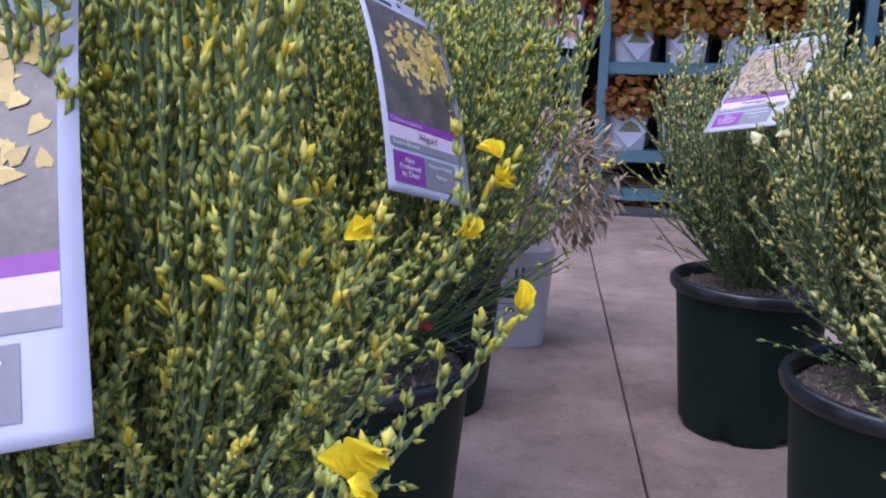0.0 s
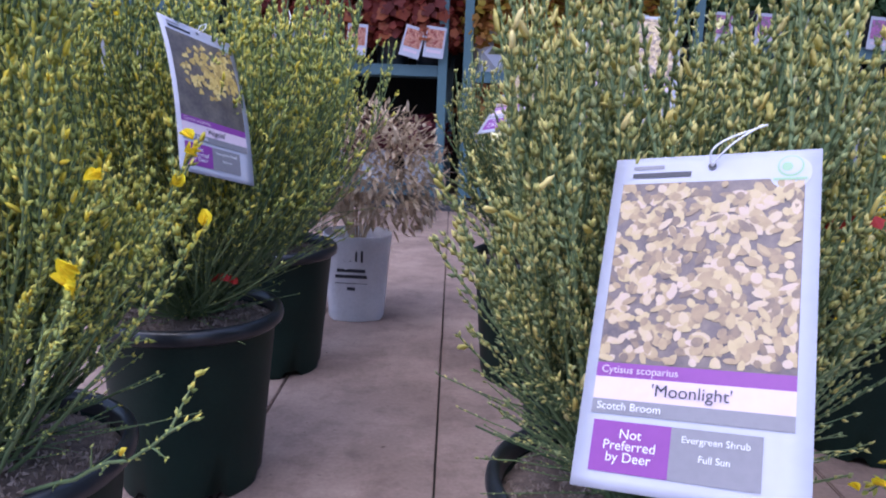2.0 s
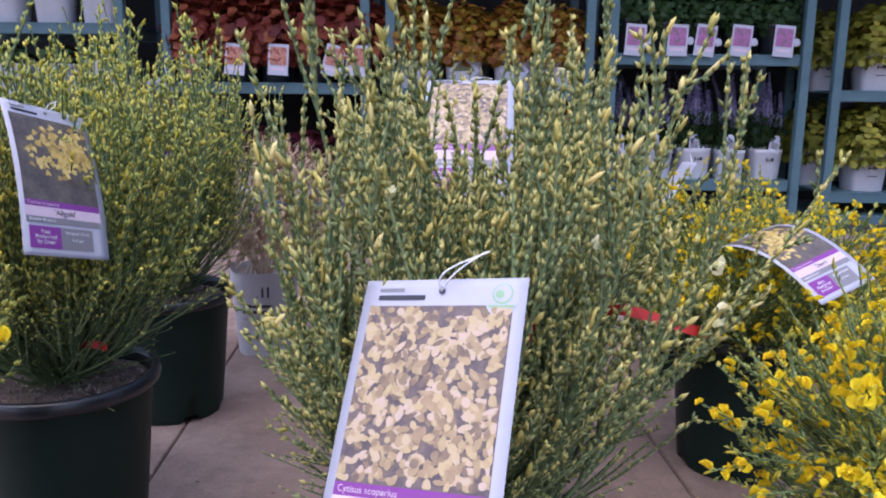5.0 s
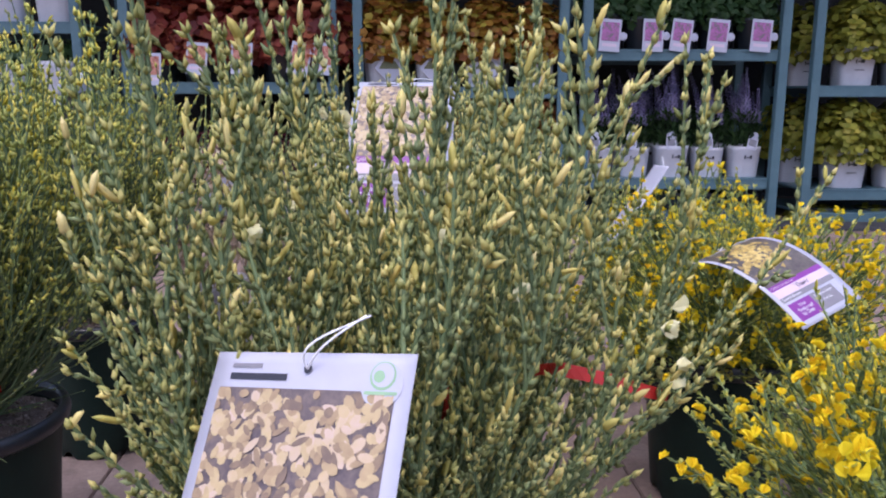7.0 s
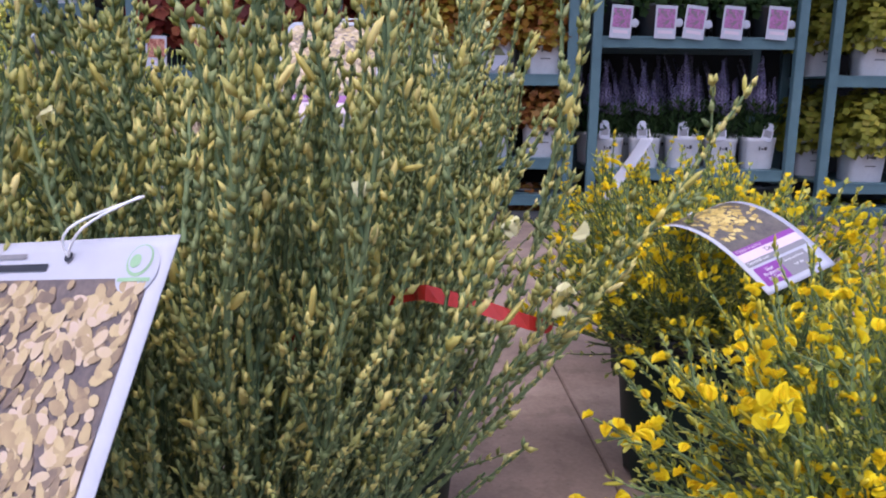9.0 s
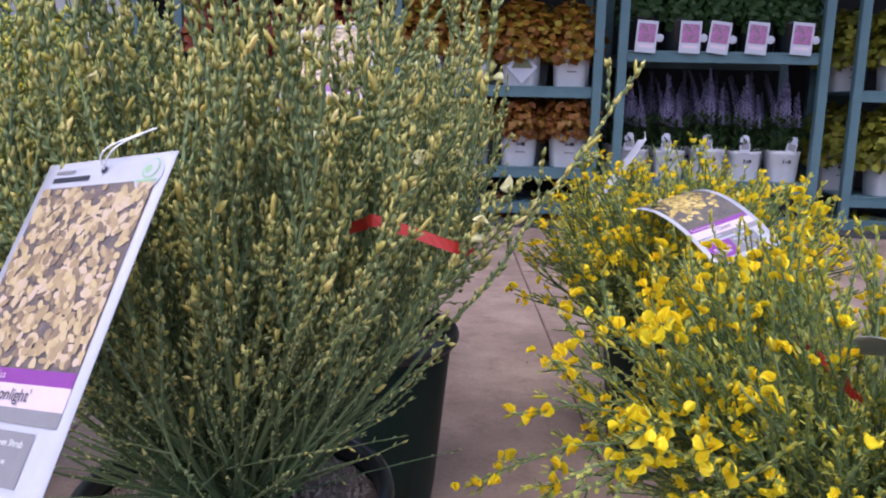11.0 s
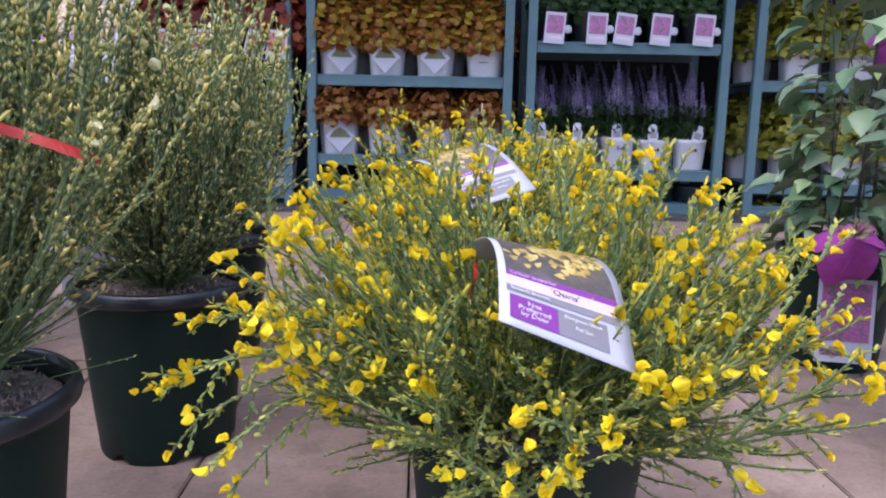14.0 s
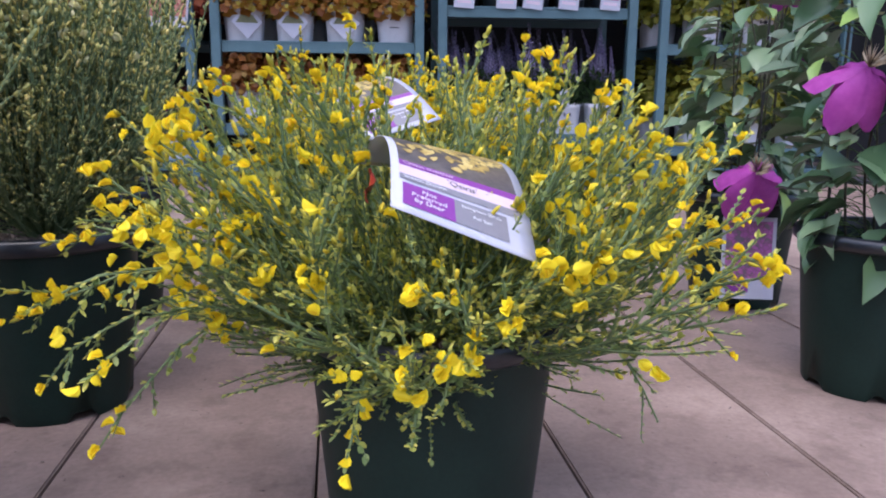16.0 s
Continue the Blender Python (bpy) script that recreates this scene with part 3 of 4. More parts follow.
    if flowers:
        count, mesh, mat, size = flowers
        p, a, rel = along(rng, shoots, 0.006, 0.3, 0.9)
        far = np.hypot(p[:, 0], p[:, 1]) / 0.3 + np.clip(p[:, 2] - 0.3, 0, 1) / 0.25
        outer = np.where((rel > 0.45) & (far > np.quantile(far, 0.7)) & (p[:, 2] > 0.25))[0]
        rng.shuffle(outer)
        spots = []
        for k in outer:
            if len(spots) >= count:
                break
            for _ in range(rng.integers(1, 5) if count > 100 else 1):
                spots.append((tuple(p[k] + rng.normal(0, 0.0045, 3)), tuple(a[k] + rng.normal(0, 0.4, 3))))
        gone = [(np.array(c) - (x, y, 0), r * 0.8) for c, r in clear]
        spots = [s for s in spots if not any(np.linalg.norm(np.array(s[0]) - c) < r for c, r in gone)]
        blossoms(root, rng, mesh, tips + spots[:count], size, mat)
    return root


LBL_A = "green broom with yellow buds in a dark nursery pot"
LBL_M = "upright broom with cream buds in a dark nursery pot"
LBL_O = "spreading broom with bright yellow flowers in a nursery pot"
broom(11, -0.065, 0.455, LBL_A, 92, 0.47, 0.57, 0.7, 15, 0.13, LEAF_A, BUD_A, 0.3, step=0.0032, leaf=(0.0092, 0.0046), bare=(0.22, 0.4), flowers=(2, BLOSSOM_Y, PETAL_Y, 0.0135), sprays=(((0.151, 0.415, 0.52), 3), ((0.138, 0.279, 0.457), 3), ((0.11, 0.36, 0.5), 1), ((0.16, 0.4, 0.46), 1), ((0.1, 0.22, 0.4), 0), ((0.19, 0.3, 0.36), 0)), clear=(((0.03, 0.24, 0.52), 0.12), ((-0.05, 0.27, 0.61), 0.085), ((0.06, 0.6, 0.55), 0.1), ((0.08, 0.5, 0.56), 0.07)))
broom(12, -0.056, 0.895, LBL_A, 104, 0.445, 0.67, 0.65, 16, 0.13, LEAF_A, BUD_A, 0.18, step=0.0064, leaf=(0.0112, 0.0055), bare=(0.27, 0.4), flowers=(3, BLOSSOM_Y, PETAL_Y, 0.0135), clear=(((0.09, 0.66, 0.55), 0.115), ((0.04, 0.7, 0.62), 0.08)), low=0.1)
broom(13, -0.078, 1.37, LBL_A, 84, 0.455, 0.62, 0.6, 13, 0.13, LEAF_A, BUD_A, 0.1, step=0.0085, leaf=(0.0105, 0.0056), bare=(0.25, 0.38), low=0.14)
broom(21, 0.5, 0.476, LBL_M, 86, 0.4, 0.66, 0.66, 15, 0.12, LEAF_M, BUD_M, 0.13, step=0.0028, leaf=(0.009, 0.0043), angle=0.34, bud_size=(0.0155, 0.0053), bare=(0.2, 0.41), flowers=(3, BLOSSOM_C, PETAL_C, 0.0145), sprays=(((0.443, 0.38, 0.582), 1), ((0.656, 0.345, 0.537), 1), ((0.698, 0.428, 0.494), 2), ((0.707, 0.489, 0.504), 1), ((0.813, 0.49, 0.6), 0), ((0.377, 0.6, 0.7), 0), ((0.428, 0.393, 0.69), 0), ((0.663, 0.399, 0.69), 0), ((0.323, 0.424, 0.505), 0)), clear=(((0.455, 0.18, 0.46), 0.125), ((0.47, 0.25, 0.56), 0.095), ((0.27, 0.33, 0.53), 0.1), ((0.3, 0.46, 0.56), 0.105), ((0.31, 0.58, 0.59), 0.095), ((0.24, 0.55, 0.5), 0.09), ((0.27, 0.4, 0.42), 0.09), ((0.51, 0.6, 0.63), 0.06), ((0.5, 0.5, 0.645), 0.055)))
broom(22, 0.53, 0.95, LBL_M, 90, 0.375, 0.64, 0.62, 15, 0.12, LEAF_M, BUD_M, 0.3, step=0.0062, leaf=(0.0102, 0.005), bare=(0.2, 0.3), flowers=(95, BLOSSOM_C, PETAL_C, 0.017), clear=(((0.51, 0.7, 0.63), 0.09), ((0.33, 0.9, 0.6), 0.09)), low=0.12)
broom(23, 0.45, 1.4, LBL_M, 60, 0.4, 0.66, 0.6, 13, 0.12, LEAF_M, BUD_M, 0.25, step=0.0085, leaf=(0.0105, 0.0054), bare=(0.2, 0.34), low=0.12)
LOW_SPRAYS = (
    ((0.694, 0.5, 0.25), 1), ((0.726, 0.5, 0.314), 3), ((0.765, 0.5, 0.376), 4), ((0.719, 0.48, 0.205), 1), ((0.763, 0.47, 0.151), 4),
    ((0.783, 0.52, 0.416), 2), ((0.832, 0.5, 0.425), 3), ((0.872, 0.5, 0.443), 3), ((0.74, 0.42, 0.285), 3), ((0.75, 0.6, 0.34), 4),
    ((0.8, 0.4, 0.36), 5), ((0.79, 0.38, 0.24), 3), ((1.368, 0.55, 0.275), 6), ((1.331, 0.55, 0.402), 1), ((1.241, 0.5, 0.147), 0),
    ((1.304, 0.5, 0.209), 1), ((1.327, 0.55, 0.264), 4), ((1.337, 0.55, 0.335), 4), ((1.155, 0.55, 0.48), 0), ((1.12, 0.55, 0.48), 1),
    ((1.205, 0.55, 0.447), 4), ((1.285, 0.5, 0.308), 3), ((0.97, 0.36, 0.18), 6))
broom(31, 1.04, 0.55, LBL_O, 140, 0.3, 1.6, 0.44, 14, 0.085, LEAF_O, BUD_A, 0.3, pot_size=1.0, step=0.0029, angle=0.52, flowers=(1050, BLOSSOM_Y, PETAL_Y, 0.0122), bare=(0.1, 0.2), leaf=(0.0078, 0.0041), spread=0.5, bud_size=(0.0125, 0.0046), sprays=LOW_SPRAYS, clear=(((1.06, 0.33, 0.44), 0.1), ((1.07, 0.43, 0.45), 0.07)))
broom(32, 1.01, 1.165, LBL_O, 120, 0.33, 1.55, 0.45, 13, 0.085, LEAF_O, BUD_A, 0.3, step=0.0064, angle=0.55, flowers=(1300, BLOSSOM_Y, PETAL_Y, 0.0118), bare=(0.1, 0.2), leaf=(0.0108, 0.0062), spread=0.5, clear=(((1.0, 0.86, 0.5), 0.085),))
broom(33, 1.08, 1.62, LBL_O, 70, 0.31, 1.45, 0.45, 13, 0.085, LEAF_O, BUD_A, 0.25, step=0.0075, angle=0.55, flowers=(560, BLOSSOM_Y, PETAL_Y, 0.0118), bare=(0.1, 0.2), leaf=(0.0108, 0.0062), spread=0.5)

# ---- plant carts ----
def cart(x0, x1, shelves, label):
    root = thing("plant_cart", label, "plant cart", pose(x0, 3.8, 0), "plant carts along the shed")
    w, d = x1 - x0, 0.55
    post = box("post", (0.045, 0.04, 1.92), (0, 0, 0.96), STEEL, 0.003)
    for px in (0.022, w - 0.022):
        for py in (0.0, d):
            part("post", post, root).location = (px, py, 0.015)
    for z in shelves:
        sh = part("shelf", box("shelf", (w - 0.06, d, 0.012), (w / 2, d / 2, z - 0.006), STEEL, 0.002), root)
        part("front_lip", box("front_lip", (w - 0.09, 0.02, 0.05), (w / 2, 0.012, z - 0.03), STEEL, 0.003), sh)
        part("back_lip", box("back_lip", (w - 0.09, 0.02, 0.05), (w / 2, d - 0.012, z - 0.03), STEEL, 0.003), sh)
    return root


CARTS = {"L": (-2.12, -1.12), "R": (-0.935, 0.09), "A": (0.17, 1.2), "B": (1.27, 2.27), "C": (2.39, 3.4)}
cart(*CARTS["L"], (0.1, 0.6, 0.98, 1.5), "teal steel cart with white pots on its shelves")
cart(*CARTS["R"], (0.1, 0.7, 1.3), "teal steel cart of russet foliage plants")
cart(*CARTS["A"], (0.1, 0.28, 0.68, 1.3), "teal steel cart of orange and lime foliage plants")
cart(*CARTS["B"], (0.06, 0.235, 0.86, 1.5), "teal steel cart of violet flower spikes")
cart(*CARTS["C"], (0.06, 0.18, 0.69, 1.3), "teal steel cart of lime foliage plants")

# ---- plants on the carts ----
def white_pot_mesh(r_top, r_base, h):
    prof = [(r_base * 0.97, 0.0), (r_base, 0.004), (r_top * 0.97, h * 0.86), (r_top * 0.985, h * 0.87), (r_top, h * 0.985), (r_top * 0.985, h), (r_top * 0.95, h), (r_top * 0.93, h * 0.86), (0.0, h * 0.84)]
    v, f = lathe(prof, 32, 0.35)
    return mesh_of("pot", v, f, POT_WHITE, True)


def dark_pot_mesh(r_top, r_base, h):
    prof = [(r_base * 0.97, 0.0), (r_base, 0.004), (r_top * 0.95, h * 0.86), (r_top, h * 0.9), (r_top, h * 0.985), (r_top * 0.97, h), (r_top * 0.92, h * 0.86), (0.0, h * 0.84)]
    v, f = lathe(prof, 28)
    return mesh_of("pot", v, f, RIM_BLACK, True)


LOBED = [(0, 0, 0)] + [(math.cos(a) * r, math.sin(a) * r, 0.16 * r + 0.05 * math.sin(3 * a)) for a, r in [(TAU * k / 10, 1.0 if k % 2 == 0 else 0.72) for k in range(10)]]
LOBED_F = [(0, 1 + k, 1 + (k + 1) % 10) for k in range(10)]
BLADE = [(0, 0, 0), (0.5, 0.06, 0.3), (0, -0.04, 0.35), (-0.5, 0.06, 0.3), (0.42, 0.02, 0.65), (0, -0.07, 0.68), (-0.42, 0.02, 0.65), (0, -0.14, 1.0)]
BLADE_F = [(0, 1, 2), (0, 2, 3), (1, 4, 5), (1, 5, 2), (2, 5, 6), (2, 6, 3), (4, 7, 5), (5, 7, 6)]


def mound(name, rng, n, radius, height, base, leaf, mat, droop=0.36):
    """A dome of overlapping lobed leaves that spills over the pot's edge."""
    a, q = rng.random(n) * TAU, rng.random(n)
    el = np.arcsin(np.clip(q * (1 + droop) - droop, -0.9, 1))
    k = 0.8 + 0.28 * rng.random(n)
    d = np.stack([np.cos(a) * np.cos(el), np.sin(a) * np.cos(el), np.sin(el)], 1)
    p = d * k[:, None] * np.array([radius, radius, height]) + np.array([0, 0, base])
    ax = d + rng.normal(0, 0.45, (n, 3)) + np.array([0, 0, 0.45])
    s = leaf * rng.uniform(0.6, 1.25, n)
    v, f = stamped(LOBED, LOBED_F, p, ax, np.stack([s, s], 1))
    return mesh_of(name, v, f, mat, True)


def bars(name, spots, mat):
    """Plain printed bars or marks: boxes 0.6 mm thick."""
    vs, fs = [], []
    for x, y, z, w, h in spots:
        n = len(vs)
        vs += [(x - w / 2, y, z - h / 2), (x + w / 2, y, z - h / 2), (x + w / 2, y, z + h / 2), (x - w / 2, y, z + h / 2)]
        fs.append((n, n + 1, n + 2, n + 3))
    return mesh_of(name, vs, fs, mat)


WP_MID, WP_SMALL = white_pot_mesh(0.102, 0.088, 0.19), white_pot_mesh(0.082, 0.07, 0.15)
DP_MID = dark_pot_mesh(0.095, 0.075, 0.16)


def foliage_plant(seed, label, leaf_mat, n, radius, height, leaf, pot_me, pot_h, mark=None):
    rng = np.random.default_rng(seed)
    root = thing("foliage_plant", label, "potted plant", pose(0, 0, -5), "plants on the carts")
    pot = part("pot", pot_me, root)
    part("leaves", mound("leaves", rng, n, radius, height, pot_h + 0.04, leaf, leaf_mat), root, kind="stuff")
    part("leaf_core", mound("leaf_core", rng, n // 5, radius * 0.75, height * 0.75, pot_h + 0.01, leaf * 1.5, leaf_mat), root, kind="stuff")
    if mark:
        part("printed_mark", bars("printed_mark", [(-0.018, -0.1035, pot_h * 0.7, 0.006, 0.02), (-0.006, -0.1035, pot_h * 0.7 - 0.002, 0.012, 0.006), (0.012, -0.1035, pot_h * 0.7, 0.02, 0.018), (0.0, -0.1, pot_h * 0.45, 0.05, 0.004)], mark), pot, "plain dark print", "stuff")
    return root


def place(proto, spots, rng):
    for k, (x, y, z) in enumerate(spots):
        m = pose(x, y, z, 0, 0, rng.uniform(-14, 14)) @ Matrix.Diagonal((*([rng.uniform(0.95, 1.06)] * 3), 1))
        if k == 0:
            proto.matrix_basis = m
        else:
            copy_thing(proto, m).matrix_basis = m


rngc = np.random.default_rng(5)
orange = foliage_plant(41, "orange and lime foliage plant in a white pot", HEUCH_O, 620, 0.165, 0.22, 0.021, WP_MID, 0.17, INK)
place(orange, [(0.31 + 0.25 * k, 3.925, 0.68) for k in range(4)] + [(0.36 + 0.25 * k, 4.2, 0.68) for k in range(3)], rngc)
rust = foliage_plant(42, "rust coloured foliage plant in a white pot", HEUCH_B, 560, 0.165, 0.16, 0.02, WP_MID, 0.17, INK)
place(rust, [(0.31 + 0.25 * k, 3.925, 0.28) for k in range(4)] + [(0.36 + 0.25 * k, 4.2, 0.28) for k in range(3)], rngc)
low = foliage_plant(43, "low rust foliage plant standing near the ground", HEUCH_B, 260, 0.14, 0.08, 0.024, DP_MID, 0.05)
place(low, [(0.4 + 0.3 * k, 3.98, -0.04) for k in range(3)], rngc)
lime = foliage_plant(44, "lime foliage plant in a white pot", HEUCH_L, 560, 0.17, 0.22, 0.022, WP_MID, 0.17, INK)
place(lime, [(2.66 + 0.27 * k, 3.93, z) for z in (0.69, 0.18) for k in range(3)] + [(2.52 + 0.27 * k, 4.2, z) for z in (0.69, 0.18) for k in range(3)], rngc)
lowlime = foliage_plant(45, "low golden foliage plant standing near the ground", HEUCH_L, 260, 0.16, 0.07, 0.024, DP_MID, 0.05)
place(lowlime, [(2.58 + 0.28 * k, 3.95, -0.09) for k in range(3)], rngc)
russet = foliage_plant(46, "russet red foliage plant in a black pot", HEUCH_R, 480, 0.17, 0.24, 0.03, DP_MID, 0.15)
place(russet, [(-0.8 + 0.2 * k, 3.93, 0.7) for k in range(5)] + [(-0.75 + 0.25 * k, 4.2, 0.7) for k in range(4)], rngc)
plum = foliage_plant(47, "dark plum foliage plant in a white pot", leafy("plum_leaf", [(0.0, (0.05, 0.008, 0.012)), (1.0, (0.16, 0.025, 0.045))]), 330, 0.14, 0.14, 0.026, WP_MID, 0.17)
place(plum, [(-0.78 + 0.25 * k, 3.95, 0.1) for k in range(4)], rngc)
deep = foliage_plant(48, "deep green foliage plant in a black pot", GREENS, 380, 0.12, 0.17, 0.02, DP_MID, 0.15)
place(deep, [(1.4 + 0.185 * k, 3.94, 0.86) for k in range(5)] + [(1.45 + 0.2 * k, 4.18, 0.86) for k in range(4)], rngc)
grey = foliage_plant(49, "sparse green plant in a white pot", GREENS, 120, 0.1, 0.08, 0.02, WP_MID, 0.17)
place(grey, [(-2.0 + 0.24 * k, 3.93, 0.6) for k in range(4)] + [(-2.0 + 0.24 * k, 3.93, 0.98) for k in range(4)], rngc)
redfl = foliage_plant(50, "crimson flowering plant in a black pot", leafy("crimson_petal", [(0.0, (0.12, 0.006, 0.01)), (1.0, (0.4, 0.015, 0.03))]), 200, 0.13, 0.1, 0.02, DP_MID, 0.15)
place(redfl, [(-1.3, 3.92, 0.5 - 0.4), (-1.55, 3.92, 0.1), (-1.8, 3.92, 0.1), (-1.45, 4.1, 0.6)], rngc)


def spire_plant(seed):
    rng = np.random.default_rng(seed)
    root = thing("spire_plant", "violet flower spikes over green leaves in a white pot", "potted plant", pose(0, 0, -5), "flower spikes on the cart")
    pot = part("pot", WP_SMALL, root)
    part("printed_mark", bars("printed_mark", [(-0.014, -0.0842, 0.1, 0.006, 0.018), (0.0, -0.0842, 0.098, 0.01, 0.006), (0.014, -0.0842, 0.1, 0.012, 0.016)], INK), pot, "plain dark print", "stuff")
    n = 240
    a, r = rng.random(n) * TAU, 0.09 * np.sqrt(rng.random(n))
    p = np.stack([r * np.cos(a), r * np.sin(a), 0.13 + 0.18 * rng.random(n)], 1)
    ax = np.stack([np.cos(a) * 0.7, np.sin(a) * 0.7, np.full(n, 0.7)], 1) + rng.normal(0, 0.35, (n, 3))
    v, f = stamped(BLADE, BLADE_F, p, ax, np.stack([rng.uniform(0.03, 0.06, n), rng.uniform(0.008, 0.014, n)], 1))
    part("leaves", mesh_of("leaves", v, f, GREENS, True), root, kind="stuff")
    for k in range(8):
        aa, rr = TAU * k * 0.382, 0.075 * math.sqrt((k + 0.5) / 8)
        x0, y0, top = rr * math.cos(aa), rr * math.sin(aa), rng.uniform(0.42, 0.54)
        lx, ly = rng.normal(0, 0.02), rng.normal(0, 0.02)
        path = np.array([(x0 + lx * q * q * 2, y0 + ly * q * q * 2, 0.13 + (top - 0.13) * q) for q in np.linspace(0, 1, 6)])
        v, f = tubes([path], [(0.0016, 0.0008)], 4)
        stem = part("flower_stem", mesh_of("flower_stem", v, f, GREENS, True), root)
        q = np.linspace(0.45, 1.0, 46)
        pts = np.stack([np.interp(q, np.linspace(0, 1, 6), path[:, c]) for c in range(3)], 1)
        an = np.arange(46) * 2.4
        ax = np.stack([np.cos(an), np.sin(an), np.full(46, 0.35)], 1)
        s = 0.0205 * (1.15 - 0.75 * (q - 0.45) / 0.55)
        v, f = stamped(SPINDLE, SPINDLE_F, pts, ax, np.stack([s, s * 0.7], 1))
        part("flower_spike", mesh_of("flower_spike", v, f, SPIKE, True), stem, "violet florets in rings")
    return root


spire = spire_plant(61)
place(spire, [(1.39 + 0.187 * k, 3.93, 0.235) for k in range(5)] + [(1.36 + 0.17 * k, 4.17, 0.235) for k in range(6)], rngc)
spire_low = foliage_plant(62, "dim violet plant standing near the ground", SPIKE, 140, 0.08, 0.07, 0.012, DP_MID, 0.04)
place(spire_low, [(1.42 + 0.19 * k, 3.98, 0.015 - 0.03) for k in range(5)], rngc)


# ---- small tags on the carts ----
def flat(name, w, h, mat, z0=0.0, y=0.0, thick=0.0012):
    return box(name, (w, thick, h), (0, y, z0 + h / 2), mat, 0)


def shelf_tag(label, w, h, print_mat, sticker):
    root = thing("shelf_tag", label, "plant tag", pose(0, 0, -5), "tags on the carts")
    card = part("card", flat("card", w, h, CARD), root)
    part("printed_photo", flat("printed_photo", w * 0.82, h * 0.58, print_mat, h * 0.32, -0.0012), card)
    part("caption_bar", bars("caption_bar", [(0, -0.0012, h * 0.2, w * 0.7, h * 0.1)], LILAC), card)
    if sticker:
        v, f = lathe([(0.0, -0.001), (0.019, -0.001), (0.02, 0.0), (0.019, 0.001), (0.0, 0.001)], 20)
        me = mesh_of("round_sticker", v, f, CARD, True)
        s = part("round_sticker", me, root, "round white price sticker")
        s.matrix_basis = pose(w * 0.5 + 0.014, 0.006, h * 0.5, 90, 0, 0)
    return root


pink = shelf_tag("white plant tag with a pink photo hanging before a pot", 0.1, 0.152, PHOTO_P, True)
spots = [(1.395, 4), (1.605, 2), (1.735, 7), (1.915, 5), (2.125, 4)]
for k, (x, lean) in enumerate(spots):
    m = pose(x, 3.784, 0.848, -4, lean, 0)
    if k == 0:
        pink.matrix_basis = m
    else:
        copy_thing(pink, m)
rtag = shelf_tag("white plant tag with a russet photo hanging before a pot", 0.1, 0.15, PHOTO_R, False)
for k, (x, lean, dz) in enumerate([(-0.79, 1, -0.03), (-0.575, 5, 0.02), (-0.36, 3, 0.02), (-0.1, 14, 0.02), (0.02, 6, 0.02)]):
    m = pose(x, 3.742, 0.715 + dz, -5, lean, 0)
    if k == 0:
        rtag.matrix_basis = m
    else:
        copy_thing(rtag, m)


def pick_tag():
    """A white plastic stake label with a rounded head."""
    out = [(-0.024, 0), (0.024, 0), (0.026, 0.05), (0.022, 0.075), (0.011, 0.09), (-0.011, 0.09), (-0.022, 0.075), (-0.026, 0.05)]
    n = len(out)
    v = [(x, 0, z) for x, z in out] + [(x, 0.0015, z) for x, z in out]
    f = [tuple(range(n)), tuple(range(2 * n - 1, n - 1, -1))] + [(k, n + k, n + (k + 1) % n, (k + 1) % n) for k in range(n)]
    root = thing("stake_label", "white stake label with a rounded head in a pot", "plant label", pose(0, 0, -5), "stake labels in the pots")
    part("head", mesh_of("head", v, f, CARD), root)
    part("printed_patch", bars("printed_patch", [(0, -0.0012, 0.035, 0.038, 0.034)], GREY), root)
    return root


pick = pick_tag()
for k, x in enumerate([1.36, 1.545, 1.745, 1.93, 2.145]):
    m = pose(x, 3.845, 0.375, -12, 18 if k == 4 else rngc.uniform(-5, 5), 0)
    if k == 0:
        pick.matrix_basis = m
    else:
        copy_thing(pick, m)
diamond = thing("pot_label", "diamond shaped paper label on a white pot", "pot label", pose(0.56, 3.815, 0.69), "diamond labels on the pots")
part("paper", mesh_of("paper", [(-0.075, 0, 0.08), (0, 0, 0.0), (0.075, 0, 0.08), (0, 0, 0.155)], [(0, 1, 2, 3)], CARD), diamond)
part("printed_leaf", mesh_of("printed_leaf", [(-0.055, -0.002, 0.075), (0.055, -0.002, 0.075), (0.03, -0.002, 0.11), (0, -0.002, 0.125), (-0.03, -0.002, 0.11)], [(0, 1, 2, 3, 4)], surface("olive_print", (0.1, 0.11, 0.05), (0.2, 0.2, 0.1), 0.5, 60, 300, 0.0)), diamond)
copy_thing(diamond, pose(0.81, 3.815, 0.69))
copy_thing(diamond, pose(0.34, 3.815, 0.69, 0, 0, 20))
copy_thing(diamond, pose(0.33, 3.815, 0.29))

# ---- straw coloured plant in the white floor pot ----
straw = thing("straw_plant", "straw coloured dry clump in a white plastic pot", "potted plant", pose(0.025, 1.76, 0))
fp = part("pot", white_pot_mesh(0.086, 0.07, 0.215), straw)
fp.data.transform(pose(0, 0, 0, 0, 0, 12))
part("printed_mark", bars("printed_mark", [(-0.016, -0.082, 0.168, 0.005, 0.028), (-0.002, -0.082, 0.168, 0.005, 0.026), (0.012, -0.082, 0.168, 0.005, 0.026), (0.026, -0.082, 0.168, 0.005, 0.028), (0.0, -0.0805, 0.132, 0.07, 0.008), (0.0, -0.0795, 0.117, 0.078, 0.008), (0.0, -0.079, 0.1, 0.08, 0.0015), (0.0, -0.078, 0.086, 0.02, 0.008)], INK), fp, "plain dark print", "stuff")
rngs = np.random.default_rng(71)
n = 2400
